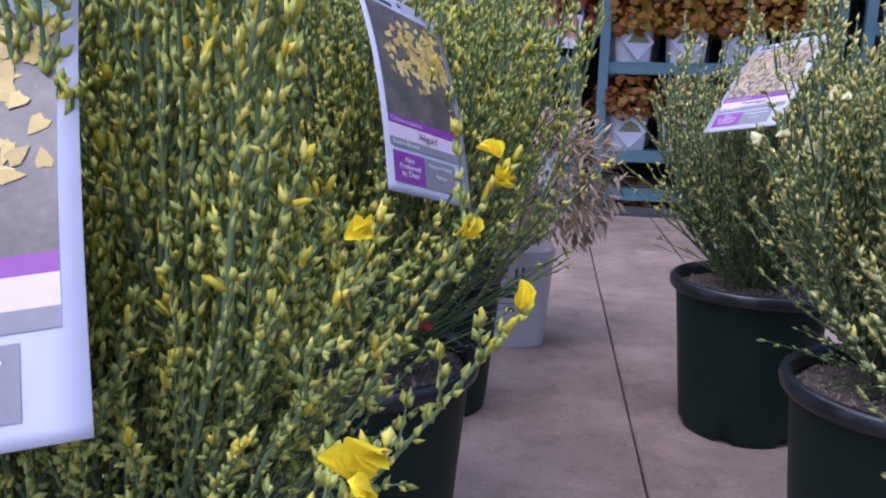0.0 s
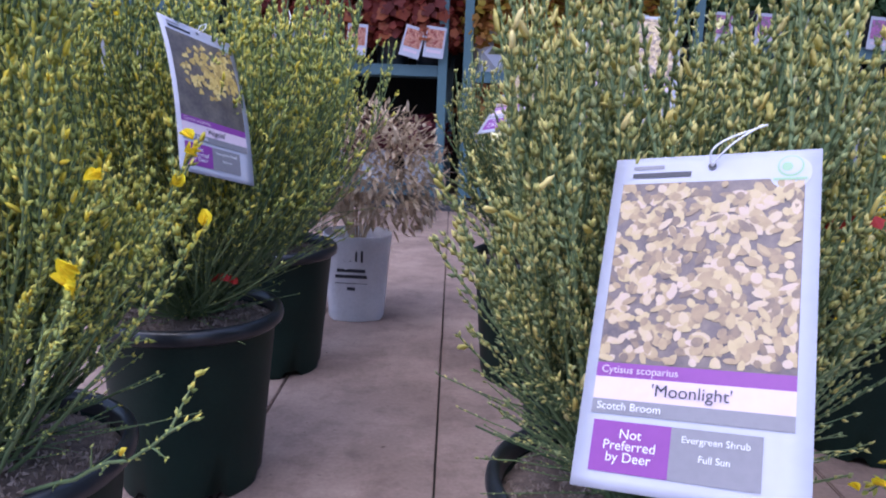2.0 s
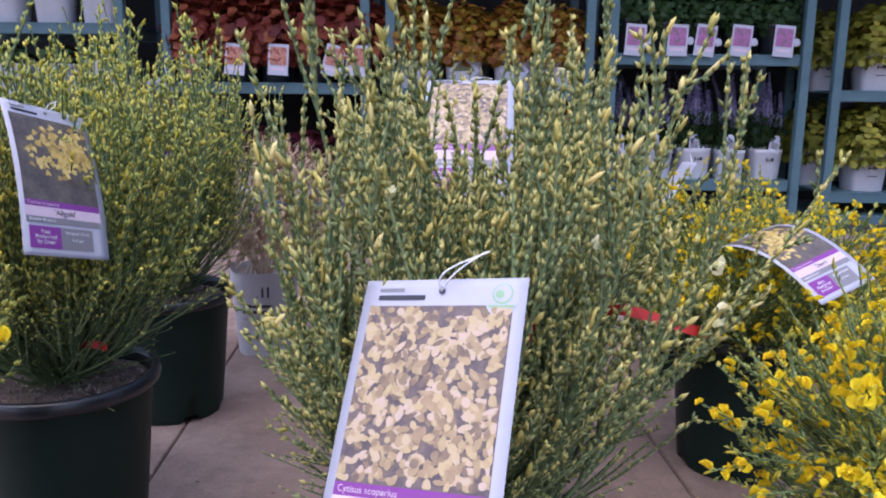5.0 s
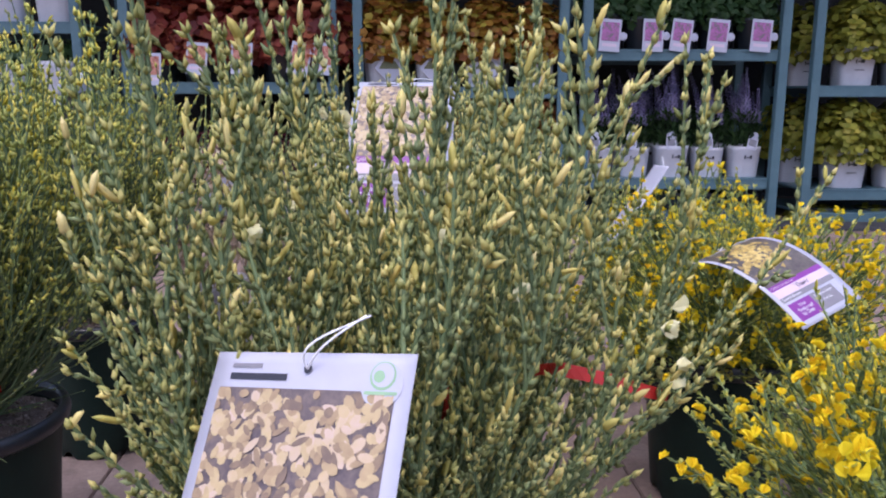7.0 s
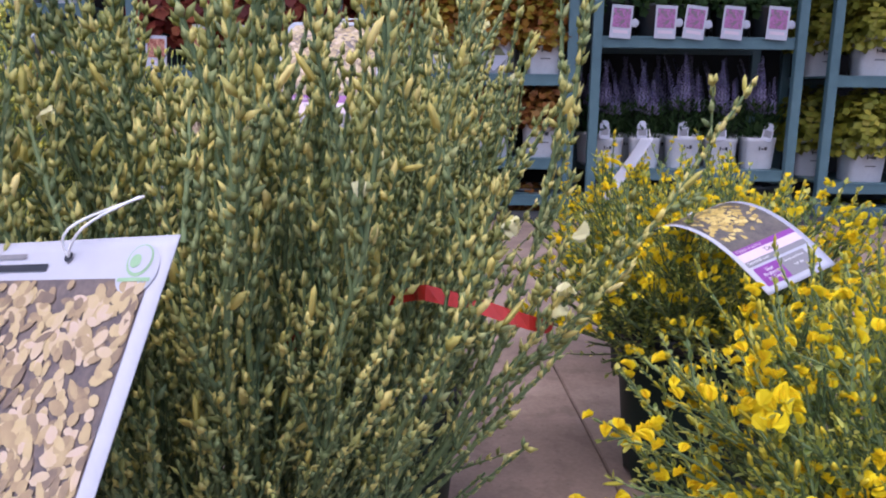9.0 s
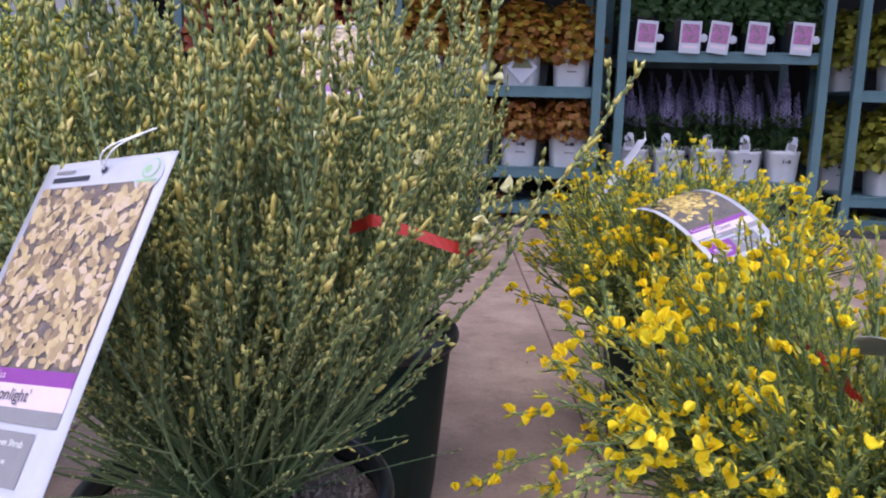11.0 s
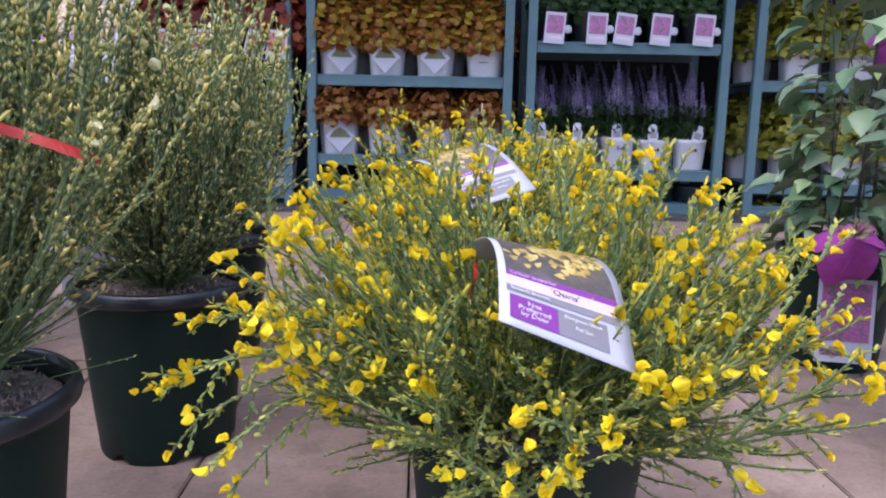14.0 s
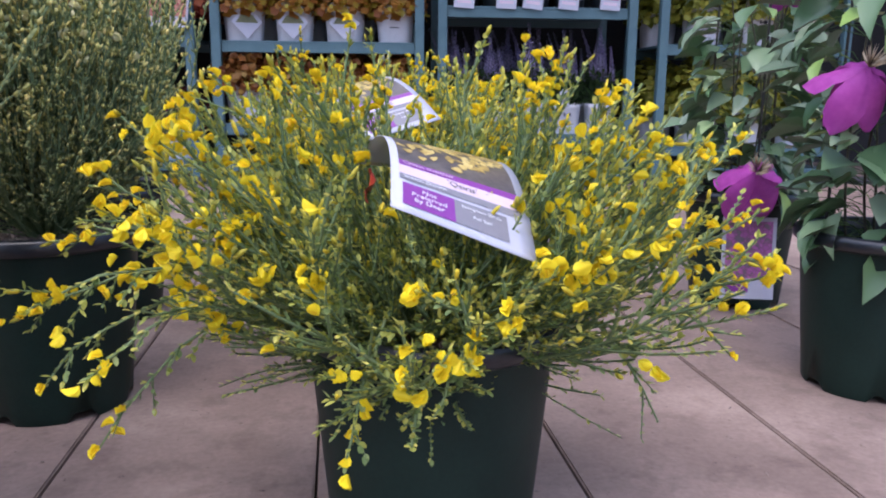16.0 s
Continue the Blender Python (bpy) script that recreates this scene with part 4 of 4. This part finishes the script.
a, q = rngs.random(n) * TAU, rngs.random(n)
el = np.arcsin(q * 1.75 - 0.75)
d = np.stack([np.cos(a) * np.cos(el), np.sin(a) * np.cos(el), np.sin(el)], 1)
p = d * (0.6 + 0.42 * rngs.random(n))[:, None] * np.array([0.175, 0.175, 0.17]) + np.array([0.04, 0, 0.36])
ax = d * 0.8 + np.array([0, 0, -0.35]) + rngs.normal(0, 0.55, (n, 3))
v, f = stamped(BLADE, BLADE_F, p, ax, np.stack([rngs.uniform(0.022, 0.042, n), rngs.uniform(0.006, 0.011, n)], 1))
part("dry_leaves", mesh_of("dry_leaves", v, f, STRAW, True), straw, kind="stuff")
paths = [np.array([(0.01 * math.cos(b), 0.01 * math.sin(b), 0.18), (0.06 * math.cos(b), 0.06 * math.sin(b), 0.3), (0.15 * math.cos(b), 0.15 * math.sin(b), 0.4)]) for b in np.linspace(0, TAU, 22)]
v, f = tubes(paths, [(0.002, 0.001)] * 22, 4)
part("stalk_tuft", mesh_of("stalk_tuft", v, f, STRAW, True), straw, kind="stuff")


# ---- clematis ----
OVATE = [(0, 0, 0), (0.36, 0.1, 0.22), (0, -0.02, 0.25), (-0.36, 0.1, 0.22), (0.5, 0.13, 0.5), (0, -0.05, 0.52), (-0.5, 0.13, 0.5), (0.27, 0.04, 0.8), (0, -0.08, 0.8), (-0.27, 0.04, 0.8), (0, -0.14, 1.0)]
OVATE_F = [(0, 1, 2), (0, 2, 3), (1, 4, 5, 2), (2, 5, 6, 3), (4, 7, 8, 5), (5, 8, 9, 6), (7, 10, 8), (8, 10, 9)]
OV_TRI = [t for q in OVATE_F for t in ([q] if len(q) == 3 else [(q[0], q[1], q[2]), (q[0], q[2], q[3])])]


def petal_mesh(seed):
    """A broad pointed petal with raised ribs and a waved edge."""
    rng = np.random.default_rng(seed)
    ph, bend = rng.uniform(0, 6), rng.uniform(-0.45, -0.12)
    rows = [(0, 0.1), (0.12, 0.3), (0.26, 0.6), (0.42, 0.86), (0.58, 0.96), (0.73, 0.84), (0.86, 0.56), (0.95, 0.25), (1.0, 0.03)]
    v, f = [], []
    for q, w in rows:
        for s in (-1, -0.66, -0.33, 0, 0.33, 0.66, 1):
            z = bend * q * q - 0.06 * abs(s) * w + (0.05 if abs(s) == 0.33 else 0) * w + 0.035 * abs(s) ** 2 * math.sin(q * 11 + ph + (1.7 if s > 0 else 0))
            v.append((s * w * 0.29 + 0.03 * math.sin(q * 3 + ph) * q, q, z))
    for r in range(len(rows) - 1):
        for s in range(6):
            k = r * 7 + s
            f.append((k, k + 1, k + 8, k + 7))
    return mesh_of("petal", v, f, MAGENTA, True)


PETALS = [petal_mesh(k) for k in range(4)]


def clematis_flower(owner, m, size, droop):
    fl = new("flower")
    fl.empty_display_size = 0.02
    fl.parent = owner
    fl.matrix_basis = m
    for k in range(7):
        pe = part("petal", PETALS[k % 4], fl)
        pe.matrix_basis = pose(0, 0, 0, 0, 0, k * 360 / 7 + 6 * (k % 2)) @ pose(0, 0, 0, -droop - 9 * (k % 3), (-8, 5, 12)[k % 3], 0) @ Matrix.Diagonal((size, size, size, 1))
    rng = np.random.default_rng(9)
    n = 40
    an = rng.random(n) * TAU
    v, f = stamped(SPINDLE, SPINDLE_F, np.zeros((n, 3)), np.stack([np.cos(an) * 0.6, np.sin(an) * 0.6, np.full(n, 0.8)], 1), np.stack([np.full(n, size * 0.34), np.full(n, size * 0.03)], 1))
    part("stamen_tuft", mesh_of("stamen_tuft", v, f, STRAW, True), fl, "pale thread-like stamens", "stuff")


def clematis(seed, x, y, tilt_flowers, label, top, n_leaves):
    rng = np.random.default_rng(seed)
    root = thing("potted_clematis", label, "potted climber", pose(x, y, 0, 0, 0, 0), "potted climbers on the paving")
    pot = part("pot", POT, root, "dark green plastic nursery pot")
    part("rim", RIM, pot, "rolled black rim")
    s = part("soil", soil_mesh(0.109, 0.205, SOIL, seed), root)
    part("soil_litter", crumbs_mesh(0.105, 0.207, 200, GRIT, seed + 1), s, kind="stuff")
    for k in range(3):
        b = TAU * k / 3 + 0.4
        v, f = tubes([np.array([(0.08 * math.cos(b), 0.08 * math.sin(b), 0.19), (0.07 * math.cos(b), 0.07 * math.sin(b), top)])], [(0.0028, 0.0022)], 6)
        part("cane", mesh_of("cane", v, f, STAKE, True), root, "thin dark support cane")
    vines = []
    for k in range(7):
        b, ph = TAU * k / 7, rng.random() * 6
        t = np.linspace(0, 1, 22)
        rr = 0.03 + 0.075 * t + 0.02 * np.sin(5 * t + ph)
        vines.append(np.stack([rr * np.cos(b + 2.2 * t + ph), rr * np.sin(b + 2.2 * t + ph), 0.2 + (top - 0.2) * t * rng.uniform(0.75, 1.0)], 1))
    v, f = tubes(vines, [(0.0024, 0.0012)] * 7, 4)
    part("vines", mesh_of("vines", v, f, BARK_OLD, True), root, "thin brown climbing stems", "stuff")
    petioles = []
    for k in range(n_leaves):
        vn = vines[k % 7]
        p = vn[int(1 + 20.9 * rng.random() ** 1.25)]
        b = math.atan2(p[1], p[0]) + rng.normal(0, 0.7)
        out = rng.uniform(0.02, 0.09)
        q = p + np.array([math.cos(b) * out, math.sin(b) * out, rng.uniform(-0.02, 0.035)])
        petioles.append(np.array([p, (p + q) / 2 + (0, 0, 0.008), q]))
        ob = new("leaf", LEAVES_C[k % len(LEAVES_C)])
        ob.parent = root
        ax = Vector((math.cos(b), math.sin(b), rng.uniform(-1.0, 0.15)))
        sz = rng.uniform(0.035, 0.08)
        ob.matrix_basis = Matrix.Translation(q) @ ax.to_track_quat("Z", "Y").to_matrix().to_4x4() @ pose(0, 0, 0, 0, 0, rng.uniform(-35, 35)) @ Matrix.Diagonal((sz, sz, sz, 1))
    v, f = tubes(petioles, [(0.0009, 0.0007)] * len(petioles), 3)
    part("stalk_growth", mesh_of("stalk_growth", v, f, CLEM, True), root, kind="stuff")
    for pos, aim, size, droop in tilt_flowers:
        m = Matrix.Translation(pos) @ Vector(aim).to_track_quat("Z", "Y").to_matrix().to_4x4()
        clematis_flower(root, m, size, droop)
    return root


def leaf_mesh(w, bend):
    v = [(x * w, y + bend * z * z, z) for x, y, z in OVATE]
    return mesh_of("leaf", v, OVATE_F, CLEM_VARY, True)


CLEM_VARY = bpy.data.materials.new("clematis_leaf_each")
_nt, _b = nodes_of(CLEM_VARY)
_oi = _nt.nodes.new("ShaderNodeObjectInfo")
_r = ramp(_nt, [(0.0, (0.06, 0.125, 0.05)), (0.6, (0.14, 0.225, 0.105)), (0.9, (0.24, 0.31, 0.2)), (1.0, (0.26, 0.4, 0.09))])
_nt.links.new(_oi.outputs["Random"], _r.inputs[0])
_nt.links.new(_r.outputs[0], _b.inputs["Base Color"])
_b.inputs["Roughness"].default_value = 0.38
LEAVES_C = [leaf_mesh(0.8, -0.1), leaf_mesh(0.6, -0.3), leaf_mesh(0.42, 0.15)]
c1 = clematis(81, 1.76, 1.45, [((-0.075, -0.21, 0.3), (-0.25, -0.75, 0.5), 0.12, 38), ((0.02, -0.1, 0.66), (-0.2, -0.9, 0.3), 0.075, 30), ((0.14, 0.0, 0.52), (0.3, -0.9, 0.0), 0.07, 50)], "leafy clematis with drooping magenta flowers in a nursery pot", 1.05, 400)
c2 = clematis(82, 1.745, 0.95, [((-0.13, -0.12, 0.475), (-0.1, -0.7, 0.6), 0.09, 32), ((0.0, -0.1, 0.62), (-0.3, -0.8, 0.3), 0.08, 30), ((0.05, 0.08, 0.75), (-0.5, -0.6, 0.5), 0.08, 30)], "clematis with large magenta flowers in a dark nursery pot", 1.05, 400)
lab = thing("pot_photo_label", "photo label of purple blossom on a dark pot", "pot label", pose(1.725, 1.32, 0.035, -6, 0, -10))
part("card", flat("card", 0.105, 0.165, CARD), lab)
part("printed_photo", flat("printed_photo", 0.09, 0.115, PHOTO_P, 0.042, -0.0012), lab)
part("caption_bar", bars("caption_bar", [(-0.02, -0.0012, 0.022, 0.045, 0.018)], PURPLE), lab)

# ---- large hanging tags ----
TW, TH = 0.11, 0.19


def text_mesh(body, size, align="CENTER"):
    cu = bpy.data.curves.new("lettering", "FONT")
    cu.body, cu.size, cu.align_x, cu.align_y = body, size, align, "CENTER"
    cu.space_line = 0.85
    ob = bpy.data.objects.new("lettering", cu)
    scene.collection.objects.link(ob)
    me = bpy.data.meshes.new_from_object(ob.evaluated_get(bpy.context.evaluated_depsgraph_get()))
    bpy.data.objects.remove(ob)
    return me


def hang_tag(label, title, photo_mat, bottom, right, up, curl, power=1.5, name_size=0.0088, top=None):
    """A printed card bent over along its height; bottom: the middle of its lower edge."""
    right, up = Vector(right).normalized(), Vector(up)
    up = (up - right * up.dot(right)).normalized()
    nrm = right.cross(up)
    steps = 40
    top_right = Vector(top).normalized() if top else right
    line, tang, p = [Vector((0, 0, 0))], [], Vector((0, 0, 0))
    for k in range(steps + 1):
        th = curl * (k / steps) ** power
        t = up * math.cos(th) - nrm * math.sin(th)
        tang.append(t)
        if k < steps:
            p = p + t * (TH / steps)
            line.append(p.copy())

    def at(u, v, off=0.0):
        """u from the left, v from the top, in card widths and heights."""
        s = min(max((1 - v) * steps, 0), steps)
        k = min(int(s), steps - 1)
        t = tang[k].lerp(tang[k + 1], s - k)
        base = line[k].lerp(line[k + 1], s - k)
        r = right.lerp(top_right, s / steps)
        return base + r * ((u - 0.5) * TW) + right.cross(t) * off

    def patch(name, u0, v0, u1, v1, off, mat, parent, nu=6, nv=20, thick=0.0, label=""):
        vs = [at(u0 + (u1 - u0) * i / nu, v0 + (v1 - v0) * j / nv, off) for j in range(nv + 1) for i in range(nu + 1)]
        fs = [(j * (nu + 1) + i, (j + 1) * (nu + 1) + i, (j + 1) * (nu + 1) + i + 1, j * (nu + 1) + i + 1) for j in range(nv) for i in range(nu)]
        if thick:
            n = len(vs)
            vs += [at(u0 + (u1 - u0) * i / nu, v0 + (v1 - v0) * j / nv, off - thick) for j in range(nv + 1) for i in range(nu + 1)]
            fs += [tuple(n + k for k in reversed(q)) for q in fs]
            edge = [i for i in range(nu + 1)] + [j * (nu + 1) + nu for j in range(1, nv + 1)] + [nv * (nu + 1) + i for i in range(nu - 1, -1, -1)] + [j * (nu + 1) for j in range(nv - 1, 0, -1)]
            fs += [(a, b, b + n, a + n) for a, b in zip(edge, edge[1:] + edge[:1])]
        return part(name, mesh_of(name, vs, fs, mat, True), parent, label)

    def words(body, u, v, size, mat, parent, align="CENTER"):
        me = text_mesh(body, size, align)
        for vert in me.vertices:
            vert.co = at(u + vert.co.x / TW, v - vert.co.y / TH, 0.0012)
        me.materials.append(mat)
        part("lettering", me, parent)

    root = thing("hang_tag", label, "plant tag", Matrix.Translation(bottom), "large hanging plant tags")
    card = patch("card", 0, 0, 1, 1, 0, CARD, root, 8, 36, 0.0006)
    cream = photo_mat is PHOTO_M
    ph = patch("printed_photo", 0.055, 0.092, 0.93, 0.66, 0.0004, PRINT_GROUND_M if cream else PRINT_GROUND_A, card, 6, 24)
    rng = np.random.default_rng(len(title) * 7 + int(abs(bottom[0]) * 1000))
    vs, fs = [], []

    PEA = ((0, 0), (0.25, 0.42), (0.6, 0.95), (0.9, 0.85), (0.86, 0.1), (1, -0.55), (0.7, -1), (0.3, -0.5))
    OVAL = ((0, 0), (0.2, 0.7), (0.52, 1), (0.85, 0.7), (1, 0.05), (0.85, -0.62), (0.55, -0.95), (0.2, -0.7))

    def blob(u, v, ang, length, width, lift):
        """One printed petal, kept inside the photo."""
        n0 = len(vs)
        for q, w in (OVAL if cream else PEA):
            x, y = length * (q - 0.5), width * w * 0.5
            uu = u + (x * math.cos(ang) - y * math.sin(ang)) / TW
            vv = v + (x * math.sin(ang) + y * math.cos(ang)) / TH
            vs.append(at(min(max(uu, 0.058), 0.927), min(max(vv, 0.094), 0.657), lift))
        fs.append(tuple(range(n0, n0 + 8)))

    if cream:
        for k in range(700):
            blob(rng.uniform(0.06, 0.925), rng.uniform(0.1, 0.65), rng.uniform(0, TAU), rng.uniform(0.004, 0.0105), rng.uniform(0.0028, 0.0064), 0.0006 + 0.0005 * k / 700)
    else:
        for s in range(15):
            u0, v0, slope = rng.uniform(0.1, 0.6), rng.uniform(0.3, 0.6), rng.uniform(-1.1, -0.5)
            for k in range(11):
                q = k / 11 * 0.4
                blob(u0 + q + rng.normal(0, 0.04), v0 + q * slope * 0.6 + rng.normal(0, 0.022), rng.uniform(0, TAU), rng.uniform(0.0065, 0.0125), rng.uniform(0.0045, 0.0085), 0.0006 + 0.0005 * rng.random())
    part("printed_petals", mesh_of("printed_petals", vs, fs, PRINT_M if cream else PRINT_A), ph, kind="stuff")
    a = patch("name_band", 0.055, 0.66, 0.93, 0.70, 0.0005, PURPLE, card, label="purple band")
    b = patch("title_band", 0.055, 0.70, 0.93, 0.762, 0.0005, LILAC, card, label="pale lilac band")
    c = patch("species_band", 0.055, 0.762, 0.93, 0.802, 0.0005, GREY, card, label="grey band")
    d = patch("deer_box", 0.075, 0.82, 0.43, 0.955, 0.0005, PURPLE, card, label="purple box")
    e = patch("care_box", 0.43, 0.82, 0.81, 0.955, 0.0005, GREY, card, label="grey box")
    patch("maker_mark", 0.1, 0.055, 0.4, 0.072, 0.0005, INK, card, label="plain dark bar of print")
    patch("maker_line", 0.1, 0.03, 0.26, 0.042, 0.0005, GREY, card, label="thin grey bar of print")
    words("Cytisus scoparius", 0.08, 0.68, 0.0056, LILAC, a, "LEFT")
    words(title, 0.5, 0.731, name_size, INK, b)
    words("Scotch Broom", 0.08, 0.782, 0.0056, WHITE_INK, c, "LEFT")
    words("Not\nPreferred\nby Deer", 0.252, 0.885, 0.0068, WHITE_INK, d)
    words("Evergreen Shrub", 0.62, 0.85, 0.0047, WHITE_INK, e)
    words("Full Sun", 0.62, 0.895, 0.0047, WHITE_INK, e)
    # a round green seal and a punched hole
    def disc(name, u, v, r, off, mat):
        pts = [at(u, v, off)] + [at(u + r * math.cos(q) / TW, v + r * math.sin(q) / TH, off) for q in np.linspace(0, TAU, 21)[:-1]]
        part(name, mesh_of(name, pts, [(0, 1 + k, 1 + (k + 1) % 20) for k in range(20)], mat), card)

    disc("seal_ground", 0.865, 0.075, 0.0105, 0.0007, CARD)
    disc("seal", 0.865, 0.055, 0.0066, 0.0009, GREEN_INK)
    disc("seal_face", 0.865, 0.053, 0.0056, 0.0011, CARD)
    disc("seal_leaf", 0.85, 0.057, 0.0028, 0.0013, GREEN_INK)
    patch("seal_line", 0.79, 0.092, 0.94, 0.1, 0.001, GREEN_INK, card, 2, 2)
    disc("hole", 0.5, 0.042, 0.0022, 0.001, INK)
    # a looped string through the hole
    h = at(0.5, 0.042, 0.001)
    t0 = tang[-1]
    for sgn in (-1, 1):
        pts = np.array([h + t0 * (0.014 * q + 0.008 * q * q) + right * (sgn * 0.004 * math.sin(3 * q) + 0.016 * q * q + 0.004 * q) + nrm * 0.006 * math.sin(3.1 * q) for q in np.linspace(0, 1.15, 10)])
        v, f = tubes([pts], [(0.0006, 0.0006)], 5)
        part("string", mesh_of("string", v, f, STRING, True), root, "thin white looped string")
    return root


LT = "white hanging tag with a %s photo, tied to a broom"
hang_tag(LT % "cream blossom", "'Moonlight'", PHOTO_M, (0.46, 0.215, 0.377), (0.901, -0.414, 0.13), (0.135, 0.552, 0.823), 0.03)
hang_tag(LT % "cream blossom", "'Moonlight'", PHOTO_M, (0.507, 0.751, 0.529), (0.998, -0.07, 0.0), (0.03, 0.43, 0.902), 0.95, 2.0)
hang_tag(LT % "cream blossom", "'Moonlight'", PHOTO_M, (0.368, 1.176, 0.504), (0.747, -0.646, 0.158), (0.392, 0.62, 0.68), 0.15)
hang_tag(LT % "golden blossom", "'Allgold'", PHOTO_A, (-0.0136, 0.279, 0.431), (0.91, 0.4, 0.12), (-0.299, 0.422, 0.856), 0.24)
hang_tag(LT % "golden blossom", "'Allgold'", PHOTO_A, (0.057, 0.715, 0.458), (0.447, 0.862, -0.24), (-0.172, 0.347, 0.922), 0.33)
hang_tag(LT % "golden blossom", "'Allgold'", PHOTO_A, (-0.02, 1.2, 0.48), (0.03, 0.98, 0.1), (0.2, 0.0, 0.98), 0.2)
hang_tag(LT % "yellow blossom", "'Osiris'", PHOTO_A, (1.05, 0.356, 0.347), (0.9, 0.2, -0.385), (-0.01, 0.85, 0.52), 1.5, 2.35, top=(0.9, 0.36, -0.14))
hang_tag(LT % "yellow blossom", "'Osiris'", PHOTO_A, (1.025, 0.863, 0.392), (0.854, 0.469, 0.224), (-0.499, 0.622, 0.603), 1.2, 1.8)
hang_tag(LT % "yellow blossom", "'Osiris'", PHOTO_A, (0.89, 1.5, 0.355), (0.02, 0.99, -0.06), (0.62, 0.0, 0.78), 0.15, 1.6)


# ---- red ribbons ----
def ribbon(label, pts, width):
    """A flat plastic band along a line, wavy and slightly twisted."""
    pts = [Vector(p) for p in pts]
    v, f, n = [], [], 10
    line = []
    for a, b in zip(pts, pts[1:]):
        line += [a.lerp(b, k / n) for k in range(n)]
    line.append(pts[-1])
    for k, p in enumerate(line):
        d = (line[min(k + 1, len(line) - 1)] - line[max(k - 1, 0)]).normalized()
        side = d.cross(Vector((0, 0, 1))).normalized()
        up = (Vector((0, 0, 1)) + side * 0.5 * math.sin(k * 0.35)).normalized()
        for s, o in ((-0.5, 0), (0.5, 0), (0.5, 0.0006), (-0.5, 0.0006)):
            v.append(p + up * width * s + side * (o + 0.002 * math.sin(k * 0.8)))
    for k in range(len(line) - 1):
        for s in range(4):
            a, b = k * 4 + s, k * 4 + (s + 1) % 4
            f.append((a, a + 4, b + 4, b))
    tagged(new("red_ribbon", mesh_of("red_ribbon", v, f, RED_TAPE)), label, "ribbon")


ribbon("red plastic ribbon tied round an upright broom", [(0.6, 0.45, 0.475), (0.622, 0.421, 0.487), (0.692, 0.436, 0.463)], 0.0085)
ribbon("red ribbon knot inside an upright broom", [(0.546, 0.433, 0.448), (0.551, 0.428, 0.463), (0.557, 0.431, 0.477)], 0.009)
ribbon("red plastic ribbon tied inside a spreading broom", [(0.985, 0.595, 0.364), (0.987, 0.53, 0.364), (0.983, 0.458, 0.357)], 0.008)
ribbon("red plastic ribbon caught in a green broom", [(-0.11, 0.565, 0.55), (-0.087, 0.552, 0.566), (-0.06, 0.55, 0.56)], 0.011)
ribbon("red plastic ribbon low in a green broom", [(-0.01, 0.86, 0.305), (0.012, 0.845, 0.312), (0.03, 0.85, 0.306)], 0.01)

# ---- paving: long slabs laid in courses ----
paving = thing("pavement", "tan concrete slabs laid in long courses", "pavement", pose(0.3, 0.9, 0, 0, 0, 3.4), kind="structure")


def slab_mesh(w, l):
    bm = bmesh.new()
    bmesh.ops.create_cube(bm, size=1.0)
    bmesh.ops.scale(bm, vec=(w, l, 0.035), verts=bm.verts)
    bmesh.ops.translate(bm, vec=(0, 0, -0.0175), verts=bm.verts)
    top = [e for e in bm.edges if all(v.co.z > -0.001 for v in e.verts)]
    bmesh.ops.bevel(bm, geom=top, offset=0.0022, segments=2, affect="EDGES")
    return from_bm("slab", bm, PAVER)


SLAB = slab_mesh(0.2985, 3.5985)
rngp = np.random.default_rng(3)
for i in range(-16, 18):
    for j in range(-2, 2):
        ob = new("slab", SLAB)
        ob.parent = paving
        ob.matrix_basis = pose(0.15 + i * 0.302, 0.15 + j * 3.6 + 0.35 * (i % 2) - 0.15 * (i % 3), rngp.uniform(-0.0012, 0.0))

# bits of bark and dry leaf on the paving
n = 130
places = np.stack([rngp.uniform(-0.3, 2.2, n), rngp.uniform(0.5, 3.4, n), np.full(n, 0.0015)], 1)
axes = np.stack([rngp.normal(0, 1, n), rngp.normal(0, 1, n), np.full(n, 0.05)], 1)
v, f = stamped(SPINDLE, SPINDLE_F, places, axes, np.stack([rngp.uniform(0.003, 0.013, n), rngp.uniform(0.001, 0.0035, n)], 1))
litter = tagged(new("floor_litter", mesh_of("floor_litter", v, f, GRIT)), "scattered bits of bark and dry leaf on paving", "litter", kind="stuff")
